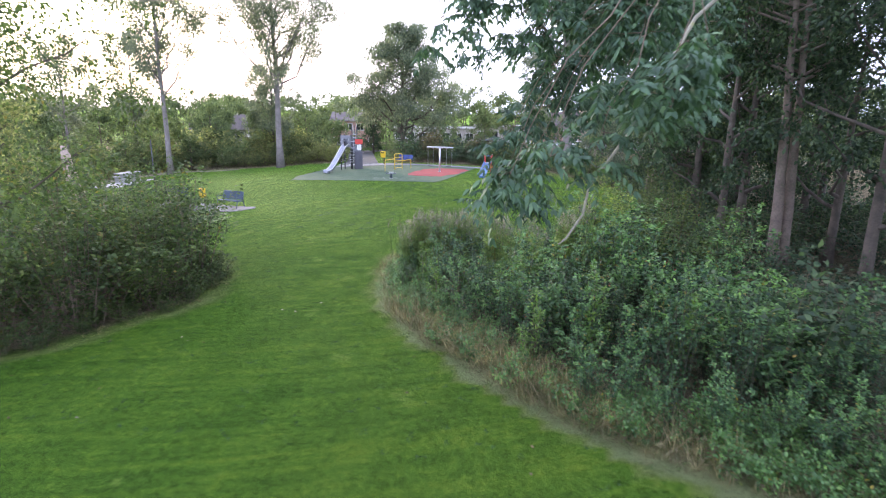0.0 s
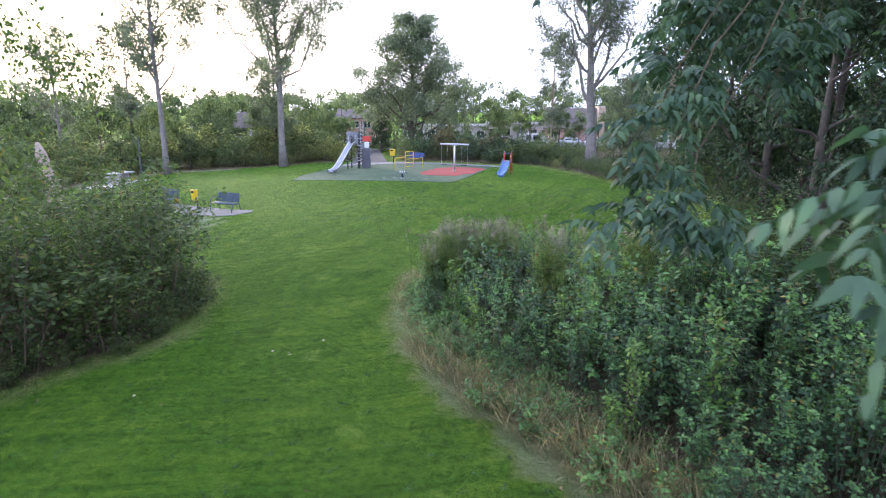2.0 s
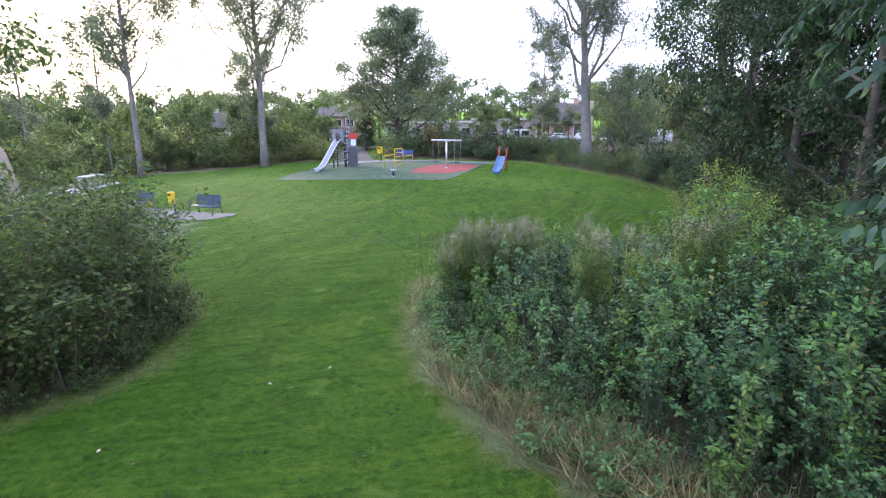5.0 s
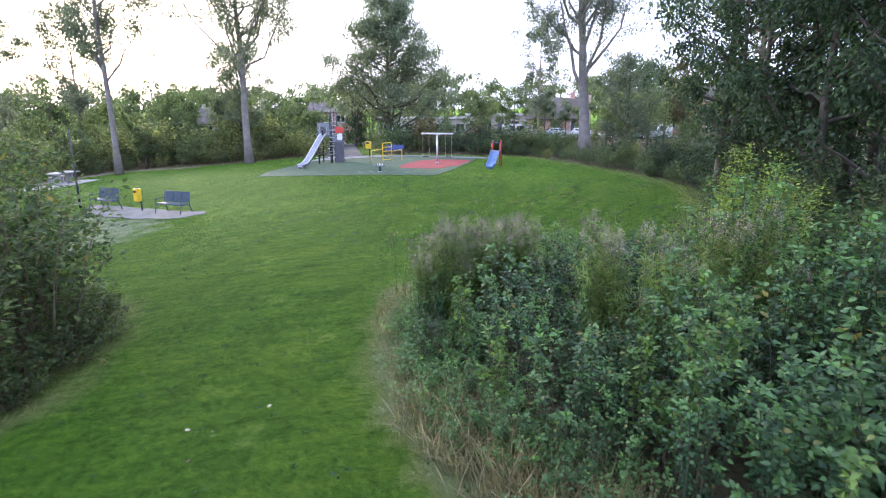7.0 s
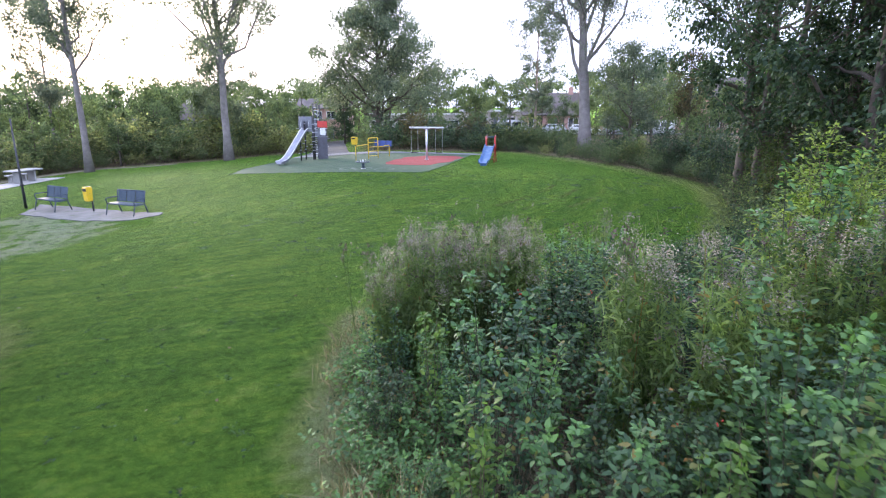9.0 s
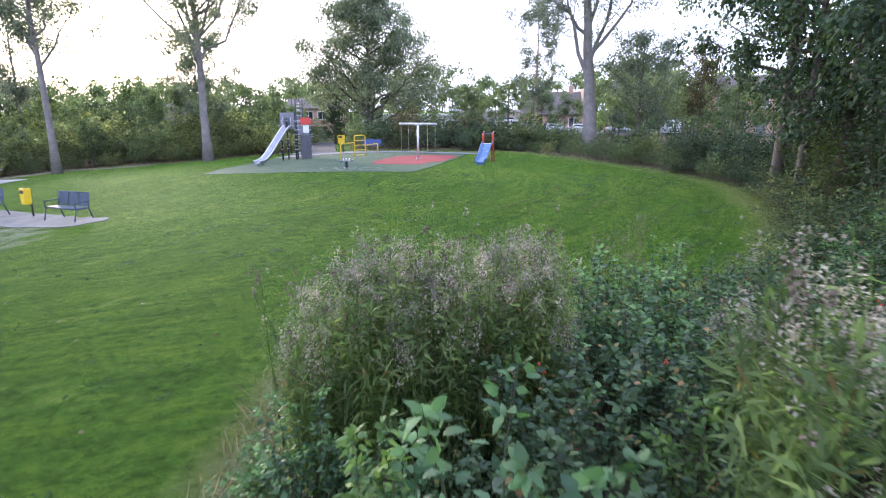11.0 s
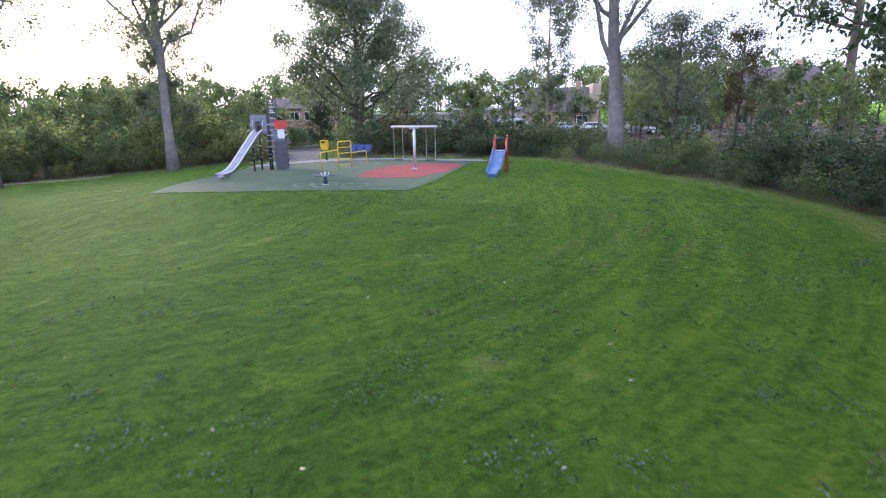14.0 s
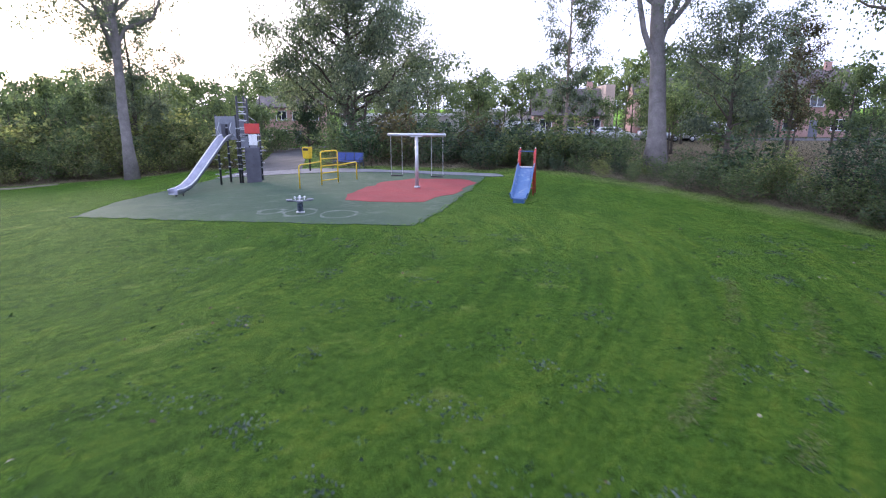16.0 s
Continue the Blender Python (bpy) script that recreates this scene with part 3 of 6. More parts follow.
def tree(name, m, label, H, r0, first, crown_r, limbs, leafmat, barkmat, leaf_n, leaf_len, seed, profile="round", clump=0.7, lean=(0, 0), rise=0.7, droop=0.5, subs=5, category="tree", group="", forks=(), split=False, twigs=3, one=False):
    """A tapered trunk, limbs with side branches, and a crown of leaf clumps."""
    rng = np.random.default_rng(seed)
    t = thing(name, m, label, category, group)
    top = 0.94 * H
    n = 12
    wob = np.cumsum(rng.normal(0, 0.018 * H / n, (n, 2)), axis=0)
    tp = [np.array([lean[0] * (k / (n - 1)) ** 1.3 * H + wob[k, 0] * (k > 0), lean[1] * (k / (n - 1)) ** 1.3 * H + wob[k, 1] * (k > 0), top * k / (n - 1)]) for k in range(n)]
    tp[0][2] = -0.25

    def rad(z):
        f = max(0.0, 1 - z / H)
        return r0 * (f ** 0.85) * (1 + 0.5 * math.exp(-max(z, 0) / (r0 * 1.6 + 0.05)))

    def axis_at(z):
        k = min(max(z / top * (n - 1), 0), n - 1.001)
        i = int(k)
        return tp[i] + (tp[i + 1] - tp[i]) * (k - i)

    raw("trunk", *tube_arrays([tuple(p) for p in tp], [max(0.015, rad(p[2])) for p in tp], 10), M[barkmat], t, True)
    sprays, boughs = [], []
    heights = sorted(first + (0.9 * H - first) * ((i + rng.uniform(0.1, 0.9)) / limbs) ** 0.9 for i in range(limbs))
    for i, h in enumerate(heights):
        u = (h - first) / max(H - first, 0.1)
        shape = {"round": math.sin(math.pi * min(0.95, 0.18 + 0.78 * u)), "cone": 1.08 - 0.9 * u, "column": 0.75 + 0.3 * math.sin(math.pi * u), "vase": 0.45 + 0.65 * math.sin(math.pi * min(0.9, 0.25 + 0.6 * u))}[profile]
        length = crown_r * max(0.25, shape) * rng.uniform(0.75, 1.15)
        az = 2.4 * i + rng.uniform(-0.5, 0.5)
        r_up = rise * rng.uniform(0.7, 1.3)
        if i < len(forks):
            h, az, r_up, length = forks[i]
        a = axis_at(h)
        d = np.array([math.cos(az), math.sin(az), r_up])
        d = unit(d)
        pts = []
        for k in range(6):
            s = k / 5
            pts.append(a + d * length * s + np.array([0, 0, 0.22 * length * s * s * (1 if r_up > 0.2 else -1)]) + rng.normal(0, 0.03 * length, 3) * (k > 0))
        rb = min(0.55 * rad(h), 0.045 * length + 0.02) if i >= len(forks) else 0.46 * rad(h)
        tubes = [tube_arrays([tuple(p) for p in pts], [max(0.008, rb * (1 - 0.85 * k / 5)) for k in range(6)], 6, False)]
        gate = rng.uniform(0.45, 1.4)
        sprays.append((pts[3], pts[-1], 0.6))
        side = []
        for s in range(subs):
            k = rng.uniform(0.3, 1.0) * 5
            j = min(int(k), 4)
            b = pts[j] + (pts[j + 1] - pts[j]) * (k - j)
            dd = unit(d * 0.6 + rng.normal(0, 0.6, 3) + np.array([0, 0, 0.15]))
            ln = length * rng.uniform(0.2, 0.42)
            e = b + dd * ln
            mid = (b + e) / 2 + rng.normal(0, 0.05 * ln, 3) + np.array([0, 0, 0.06 * ln])
            rs = max(0.006, rb * 0.35 * (1 - 0.6 * k / 5))
            own = [tube_arrays([tuple(b), tuple(mid), tuple(e)], [rs, rs * 0.7, 0.004], 4, False)]
            # twigs along the branch carry the leaves
            for w in range(twigs):
                c = b + (e - b) * rng.uniform(0.25, 1.0)
                g = unit(dd * 0.5 + rng.normal(0, 0.75, 3) + np.array([0, 0, 0.1 - 0.3 * droop]))
                o = c + g * ln * rng.uniform(0.3, 0.6)
                if not one:
                    own.append(tube_arrays([tuple(c), tuple(o)], [rs * 0.4, 0.003], 3, False))
                sprays.append((c, o, rng.lognormal(0, 0.6) * gate))
            sprays.append((mid, e, rng.lognormal(0, 0.5) * gate))
            (side if split else tubes).append(joined(own))
        if one:
            boughs += tubes
            continue
        lb = raw("limb", *joined(tubes), M[barkmat], t, True)
        if not split:
            tagged(lb, kind="stuff")
        for sd in side:
            raw("branch", *sd, M[barkmat], lb, True)
    if one:
        tagged(raw("branching", *joined(boughs), M[barkmat], t, True), kind="stuff")
    peak = np.array(tp[-1])
    sprays += [(peak - np.array([0, 0, 0.06 * H]), peak + np.array([0, 0, 0.05 * H]), 1.5)]
    A0, B0, wt_ = (np.array([q[i] for q in sprays]) for i in range(3))
    wt_ = wt_ * (0.3 + np.linalg.norm(B0 - A0, axis=1))
    pick = rng.choice(len(A0), leaf_n, p=wt_ / wt_.sum())
    along = rng.uniform(0.1, 1.08, (leaf_n, 1))
    off = rng.normal(0, 1, (leaf_n, 3))
    pos = A0[pick] + (B0 - A0)[pick] * along + off * clump * 0.36 * rng.uniform(0.5, 1.2, (len(A0), 1))[pick] * np.array([1, 1, 0.8])
    pos[:, 2] -= droop * 0.25 * clump * rng.uniform(0, 1, leaf_n)
    ax = off * 0.4 + rng.normal(0, 0.7, (leaf_n, 3)) - np.array([0, 0, droop])
    tagged(leaves("crown", pos, ax, leaf_len, leaf_len * 0.62, M[leafmat], t, "diamond", 0.2, rng), kind="stuff")
    return t


def shrub(name, m, label, H, R, shoots, per, leaf_len, leafmat, seed, group="", shape="oval", wide=0.62, up=1.0, category="shrub", hips=0, tops=None, bushy=0.0, tip=0.86, segs=6, sides=3, bare=0.12, loose=1.0, stem="twig"):
    """Many arching shoots from one base, leaves set along them."""
    rng = np.random.default_rng(seed)
    t = thing(name, m, label, category, group)
    tubes, P, A = [], [], []
    Pt, At = [], []
    for s in range(shoots):
        az = rng.uniform(0, 2 * math.pi)
        out = R * math.sqrt(rng.uniform(0.02, 1.0))
        h = H * rng.uniform(0.5, 1.18) * (1 - 0.28 * (out / R) ** 2)
        base = np.array([math.cos(az), math.sin(az), 0]) * out * 0.35
        end = np.array([math.cos(az) * out, math.sin(az) * out, h])
        ctrl = np.array([math.cos(az) * out * 0.62, math.sin(az) * out * 0.62, h * (0.62 + 0.25 * up)]) + rng.normal(0, 0.05 * H, 3)
        base[2] = -0.05
        seg = [base * (1 - q) ** 2 + ctrl * 2 * q * (1 - q) + end * q * q for q in np.linspace(0, 1, segs)]
        tubes.append(tube_arrays([tuple(p) for p in seg], [0.006 * H ** 0.5 * (1 - 0.8 * k / (segs - 1)) for k in range(segs)], sides, False))
        q = bare + (1 - bare) * rng.uniform(0.0, 1.0, per) ** 0.8
        pts = base * ((1 - q) ** 2)[:, None] + ctrl * (2 * q * (1 - q))[:, None] + end * (q * q)[:, None]
        side = rng.normal(0, 1, (per, 3))
        side[:, 2] *= 0.4
        side /= np.linalg.norm(side, axis=1, keepdims=True)
        spread = (loose * (0.07 + 0.04 * H) * (1.1 - 0.75 * q) + bushy * (1.0 - 0.4 * q))[:, None] * rng.uniform(0, 1, (per, 1))
        young = q > tip
        pp, aa = pts + side * spread, side + np.array([0, 0, 0.25]) + rng.normal(0, 0.25, (per, 3))
        if tops:
            Pt.append(pp[young]); At.append(aa[young])
            pp, aa = pp[~young], aa[~young]
        P.append(pp)
        A.append(aa)
    tagged(raw("branching", *joined(tubes), M[stem], t, True), kind="stuff")
    tagged(leaves("foliage", np.concatenate(P), np.concatenate(A), leaf_len, leaf_len * wide, M[leafmat], t, shape, 0.22, rng), kind="stuff")
    if tops:
        tagged(leaves("young_foliage", np.concatenate(Pt), np.concatenate(At), leaf_len * 0.9, leaf_len * wide * 0.9, M[tops], t, shape, 0.22, rng), kind="stuff")
    for k in range(hips):
        a, b = rng.uniform(0, 2 * math.pi), rng.uniform(0.2, 0.8)
        at_ = (R * b * math.cos(a), R * b * math.sin(a), H * rng.uniform(0.85, 1.0))
        for q in range(3):
            bm = bmesh.new()
            bmesh.ops.create_icosphere(bm, subdivisions=1, radius=0.012, matrix=pose(*at_) @ pose(*rng.normal(0, 0.035, 3)) @ Matrix.Diagonal((1, 1, 1.35, 1)))
            part("rose_hip", bm, M["hip"], t, "red ripe hip", True)
    return t


def thistle(name, m, seed, H=2.0, heads=False):
    """A gone-over creeping thistle: upright stems, narrow leaves, plumes of seed down, dark heads on stalks."""
    rng = np.random.default_rng(seed)
    look_ = "tall thistle stalks with dark spent heads and white tufts" if heads else "gone-over thistle with pinkish-grey seed down and narrow leaves"
    t = thing(name, m, look_, "thistle", "thistles in the rough patch")
    tubes, P, A, D, DA, K, KA = [], [], [], [], [], [], []
    for s in range(5 if heads else 9):
        az = rng.uniform(0, 6.28)
        o = np.array([math.cos(az), math.sin(az), 0])
        h = H * rng.uniform(0.6, 1.0)
        base, e = o * rng.uniform(0, 0.16), o * rng.uniform(0.06, 0.3) + np.array([0, 0, h])
        base[2] = -0.05
        mid = (base + e) / 2 + rng.normal(0, 0.04, 3)
        tubes.append(tube_arrays([tuple(base), tuple(mid), tuple(e)], [0.007, 0.006, 0.003], 3, False))
        n = 26 if heads else 130
        q = rng.uniform(0.1, 0.95, n) ** 0.85
        P.append(base + (e - base) * q[:, None] + rng.normal(0, 0.03, (n, 3)))
        A.append(rng.normal(0, 0.7, (n, 3)) * np.array([1, 1, 0.5]) + np.outer(q - 0.55, [0, 0, 1.5]))
        plume = not heads and s % 5 < 2
        for b in range(6):
            k = rng.uniform(0.88, 1.0)
            a0 = base + (e - base) * k
            a1 = a0 + np.array([rng.normal(0, 0.07), rng.normal(0, 0.07), rng.uniform(0.05, 0.18)])
            tubes.append(tube_arrays([tuple(a0), tuple(a1)], [0.003, 0.002], 3, False))
            if heads or rng.uniform() < 0.2:
                # a round spent head, some burst into white
                ball = rng.normal(0, 1, (12, 3))
                ball /= np.linalg.norm(ball, axis=1, keepdims=True)
                (D if rng.uniform() < 0.4 else K).append(a1 + ball * 0.012)
                (DA if len(D) > len(DA) else KA).append(ball)
            elif plume:
                c = 30
                off = rng.normal(0, 1, (c, 3)) * np.array([0.02, 0.02, 0.055])
                D.append(a1 + off)
                DA.append(rng.normal(0, 0.9, (c, 3)) + np.array([0, 0, 0.4]))
                if s % 2 == 0:
                    tip_ = a1 + np.array([0, 0, 0.05])
                    D.append(tip_ + rng.normal(0, 0.02, (10, 3)))
                    DA.append(rng.normal(0, 1, (10, 3)))
    tagged(raw("branching", *joined(tubes), M["thistle_green"], t, True), kind="stuff")
    tagged(leaves("foliage", np.concatenate(P), np.concatenate(A), 0.1, 0.022, M["thistle_green"], t, "diamond", 0.3, rng, 0.7), kind="stuff")
    tagged(leaves("seed_down", np.concatenate(D), np.concatenate(DA), 0.021, 0.011, M["thistle_down"], t, "diamond", 0.3, rng), kind="stuff")
    tagged(leaves("dark_head", np.concatenate(K), np.concatenate(KA), 0.024, 0.024, M["twig"], t, "diamond", 0.3, rng), "brown spent flower heads", kind="stuff")
    return t


rnd = random.Random(7)


def scatter(poly, n, lo=0.0, hi=99.0, box_=None, gap=0.5, seed=3):
    """Places inside a rim, lo to hi metres from it, at least gap apart."""
    rg = np.random.default_rng(seed)
    V = np.array(poly)
    a, b = (V.min(0), V.max(0)) if box_ is None else (np.array(box_[:2]), np.array(box_[2:]))
    P = a + rg.uniform(0, 1, (n * 40, 2)) * (b - a)
    d = edge_distance(P, poly)
    P = P[(d > lo) & (d < hi)]
    out = []
    for p in P:
        if all((p[0] - q[0]) ** 2 + (p[1] - q[1]) ** 2 > gap * gap for q in out):
            out.append(p)
            if len(out) >= n:
                break
    return out


def spread(protos, places, smin=0.8, smax=1.2, seed=1, tall=None):
    """Copies of ready plants at places, turned and sized; the first ones move to the first places."""
    rg = random.Random(seed)
    for i, (x, y) in enumerate(places):
        p = protos[i % len(protos)]
        s = rg.uniform(smin, smax) * (tall(x, y) if tall else 1.0)
        m = on(x, y, rg.uniform(0, 360), -0.02)
        c = p if i < len(protos) and not p.get("set") else copy_thing(p, m)
        c["set"] = 1
        c.matrix_basis = m @ Matrix.Diagonal((s, s, s * rg.uniform(0.9, 1.1), 1))


O = Matrix()
# the thicket beside the lawn: snowberry, bramble and rose
HB = "shrubs of the thicket"
hedge = [shrub("hedge_shrub", O, "dense dark-green snowberry shrub with upright leafy shoots", 2.2, 0.85, 24, 48, 0.092, "leaf_hedge", 11, HB, bare=0.1, segs=4, loose=0.75, wide=0.62, tops="leaf_fresh", tip=0.76, up=1.25, stem="stem"),
         shrub("hedge_shrub", O, "dark-green snowberry shrub with rounded leaves", 2.0, 0.9, 24, 48, 0.09, "leaf_hedge", 12, HB, bare=0.1, segs=4, loose=0.8, wide=0.64, up=0.7, stem="stem", tops="leaf_mid", tip=0.8),
         shrub("hedge_shrub", O, "mid-green bramble-like shrub with arching shoots", 2.0, 0.95, 22, 48, 0.1, "leaf_mid", 13, HB, bare=0.1, segs=4, loose=0.8, wide=0.56, tops="leaf_fresh", tip=0.78, up=0.9, stem="stem"),
         shrub("hedge_shrub", O, "dense green snowberry shrub with pale young shoots", 2.4, 0.8, 23, 50, 0.086, "leaf_hedge", 14, HB, bare=0.1, segs=4, loose=0.75, wide=0.6, tops="leaf_fresh", tip=0.76, up=1.4, stem="stem"),
         shrub("hedge_shrub", O, "dark-green wild rose shrub with a few red hips", 2.0, 0.9, 24, 52, 0.078, "leaf_rose", 21, HB, bare=0.1, segs=4, loose=0.85, wide=0.6, hips=1, stem="stem")]
TALL_THISTLES = [(2.35, 17.3), (2.6, 17.85), (3.0, 17.2), (3.5, 17.4), (3.75, 17.95), (4.6, 18.4), (4.95, 18.05), (5.6, 18.0)]
near = scatter(HEDGE_R, 170, 0.55, 8.0, (-3, 8, 10.6, 27), 0.69, 5)
near = [p for p in near if not (p[1] > 18.8 and p[0] < (1.2 if p[1] < 19.8 else 1.5 if p[1] < 21.2 else 2.4) + 0.2 * math.sin(p[1] * 3))]
near = [p for p in near if all(math.hypot(p[0] - x, p[1] - y) > 0.5 for x, y in TALL_THISTLES)]


def grown(x, y):
    """Low along the rim and towards the far end, tallest in the middle of the thicket."""
    inner = 0.6 + 0.4 * ss((edge_distance([(x, y)], HEDGE_R)[0] - 0.5) / 2.2)
    return inner * (1.0 + 0.12 * ss((x - 0.6) / 2) * ss((y - 13.5) / 2.5) * ss((17.5 - y) / 1.5) - 0.1 * ss((y - 16.2) / 1.6) - 0.2 * ss((y - 19.3) / 3) * ss((6.5 - x) / 2.5))


spread([hedge[0], hedge[2], hedge[3]], [p for p in near if p[1] < 11.8], 0.68, 1.26, 9, grown)
spread(hedge, [p for p in near if 11.8 <= p[1] < 17], 0.68, 1.26, 2, grown)
spread([hedge[1], hedge[4], hedge[0]], [p for p in near if p[1] >= 17] + [(2.2, 20.7), (2.6, 21.6), (2.3, 22.3), (3.0, 22.7), (3.2, 21.1), (3.7, 23.3), (2.3, 19.9), (3.9, 22.1), (4.4, 23.0)], 0.85, 1.1, 7, grown)
low = [shrub("nettle_clump", O, "low light-green nettles and weeds at the hedge foot", 0.6, 0.5, 18, 26, 0.07, "leaf_fresh", 31 + k, "weeds at the hedge foot", segs=4, wide=0.5, shape="diamond") for k in range(3)]
spread(low, scatter(HEDGE_R, 70, 0.15, 1.3, (-1.8, 9.5, 14, 20), 0.42, 8) + scatter(HEDGE_R, 60, 0.1, 2.2, (4.5, 4, 13, 10.5), 0.42, 88), 0.6, 1.35, 4)
th = [thistle("thistle", O, 41 + k) for k in range(5)]
patch = [(-0.75, 18.9), (-1.15, 19.5), (-1.05, 20.2), (-0.25, 20.9), (0.4, 21.7), (0.9, 22.5), (1.5, 22.7), (1.5, 21.8), (1.3, 21.0), (1.4, 19.6), (0.6, 18.9)]
spread(th, scatter(patch, 64, 0.0, 9, None, 0.27, 6) + [(2.9, 19.3), (3.4, 26.2)], 0.84, 1.03, 6, lambda x, y: (1.22 - 0.25 * ss((y - 19.9) / 1.3) - 0.22 * ss((y - 21.9) / 1.8)) * (0.8 + 0.2 * ss((x + 1.3) / 1.3)))
spread(th, TALL_THISTLES, 1.34, 1.5, 63)
stalks = [thistle("thistle", O, 47 + k, 2.0, True) for k in range(2)]
spread(stalks, [(1.75, 23.3), (1.3, 22.8), (2.3, 23.4), (0.75, 21.8), (0.2, 21.4), (1.2, 22.3), (2.9, 23.4), (0.4, 22.0), (3.6, 23.8), (-1.6, 20.3)], 0.85, 1.05, 64, lambda x, y: 1.0 - 0.22 * ss((y - 21.6) / 2))
spread(stalks, [(2.5, 25.2), (2.95, 25.5), (3.35, 25.45)], 0.55, 0.68, 66)
spread(th, [(2.7, 25.1), (3.15, 25.3)], 0.48, 0.56, 67)
# pale young saplings pushing through the thicket
sap = [shrub("elder_sapling", O, "young yellow-green elder sapling pushing through the thicket", 2.4, 0.4, 9, 44, 0.125, "leaf_lime", 36 + k, "saplings in the thicket", wide=0.5, up=1.2) for k in range(2)]
spread(sap, [(0.2, 17.6), (1.6, 17.0), (2.2, 18.4), (0.9, 15.8), (4.4, 16.6), (5.6, 14.2), (7.2, 12.4), (5.0, 19.8), (3.8, 12.2), (6.4, 17.4), (3.2, 14.6), (3.6, 15.0), (2.9, 15.2), (5.2, 12.6)], 0.75, 1.0, 65, lambda x, y: 1.0 - 0.22 * ss((y - 16) / 1.2))

# the tall thicket on the other side of the lawn
tallb = [shrub("thicket_shrub", O, "tall dense green hawthorn-like shrub with twiggy top", 3.0, 1.5, 46, 76, 0.11, "leaf_shrub", 51 + k, "tall shrubs opposite", wide=0.62, up=0.6, bushy=0.3, shape="diamond") for k in range(3)]
left = [(-8.2, 15.0), (-8.3, 17.0), (-9.4, 13.4), (-9.6, 18.6), (-10.2, 15.6), (-11.2, 12.2), (-11.6, 17.4), (-12.0, 19.6), (-13.2, 14.6), (-14.4, 11.2), (-14.6, 18.2), (-16.6, 15.0), (-18.5, 18), (-18, 11.5)]
spread(tallb, left, 0.95, 1.3, 8, lambda x, y: 1.16 + 0.16 * ss((-x - 9) / 4))
skirts = [shrub("bramble", O, "arching bramble with broad green leaves at the thicket foot", 0.85, 0.6, 20, 34, 0.075, "leaf_shrub", 61 + k, "brambles at the thicket foot", wide=0.7, shape="diamond") for k in range(3)]
spread(skirts, scatter(HEDGE_L, 34, 0.15, 1.1, (-15, 8, -6, 21), 0.6, 9), 0.7, 1.15, 10)

# bushes along the far edges of the lawn
far_b = [shrub("edge_bush", O, "rounded green bush at the edge of the lawn", 1.6, 1.25, 19, 44, 0.13, "leaf_far", 71 + k, "bushes along the lawn edge", "diamond", 0.62, 0.7, "bush", bushy=0.22, segs=3) for k in range(3)]
far_o = [shrub("edge_bush", O, "olive-green bush at the edge of the lawn", 1.7, 1.3, 19, 46, 0.135, "leaf_olive", 81 + k, "bushes along the lawn edge", "diamond", 0.62, 0.7, "bush", bushy=0.22, segs=3) for k in range(2)]
dark_b = [shrub("edge_bush", O, "dark green leafy bush below the trees", 1.9, 1.3, 20, 40, 0.14, "leaf_wood", 91 + k, "bushes along the lawn edge", "diamond", 0.62, 0.6, "bush", bushy=0.22, segs=3) for k in range(2)]
def banked(x, y):
    """Low at the lawn, higher behind, low again where the street shows."""
    return (0.82 + 0.5 * ss((edge_distance([(x, y)], HEDGE_R)[0] - 1.0) / 2.5)) * (1 - 0.5 * math.exp(-((x - 6.2) ** 2 + (y - 57) ** 2) / 16))


spread(far_b + dark_b[:1] + far_o[:1], scatter(HEDGE_R, 95, 0.7, 3.8, (-3.5, 44, 12, 66), 1.05, 12), 0.62, 1.3, 14, banked)
spread(dark_b + far_b[:1], scatter(HEDGE_R, 56, 0.6, 3.6, (5, 27, 14, 45), 0.95, 13), 0.5, 1.1, 34, banked)
pb = scatter(HEDGE_R, 46, 0.8, 9, (-14, 59, 6, 80), 1.5, 15)
russet = [shrub("edge_bush", O, "reddish-brown leaved bush behind the playground", 1.8, 1.2, 19, 36, 0.16, "leaf_russet", 95, "bushes along the lawn edge", "diamond", 0.62, 0.7, "bush", bushy=0.22, segs=3)]
spread(russet, [(-7.5, 62.5), (-3.2, 64), (-9.6, 66)], 1.5, 2.0, 27)
spread(dark_b + far_b, pb, 1.0, 1.9, 16)
pl = scatter(HEDGE_B, 150, 0.8, 11, (-64, 36, -18, 84), 1.7, 17)
spread(far_o + far_b, pl, 0.8, 1.35, 18, lambda x, y: 1.1 + 1.25 * ss((edge_distance([(x, y)], HEDGE_B)[0] - 1.0) / 6))
wd_b = scatter(HEDGE_R, 60, 3.5, 14, (8.5, 9, 21, 42), 1.3, 19)
spread(dark_b, [p for p in wd_b if p[0] > 9.5 or p[1] < 15], 0.9, 1.6, 23)
pe = [(-27, 88), (-22, 88.5), (-19.8, 87), (-28.5, 86), (-20.5, 91)]
spread(far_b, pe, 0.9, 1.3, 24)
spread(far_b, [(-24.6, 89.5), (-26.4, 91), (-23.0, 90.4), (-28.2, 90.5), (-25.2, 86.0)], 1.5, 1.9, 35)
spread(far_b, [(4.6, 76), (6.4, 79), (8.6, 78), (9.8, 75), (3.4, 79)], 0.7, 0.95, 33)
shrub("golden_bush", on(5.95, 20.2), "tall yellow-green elder bush standing out of the thicket", 3.4, 1.2, 70, 120, 0.08, "leaf_yellow", 97, category="bush", bushy=0.4, bare=0.42, wide=0.5, tops="leaf_yellow", tip=0.85)
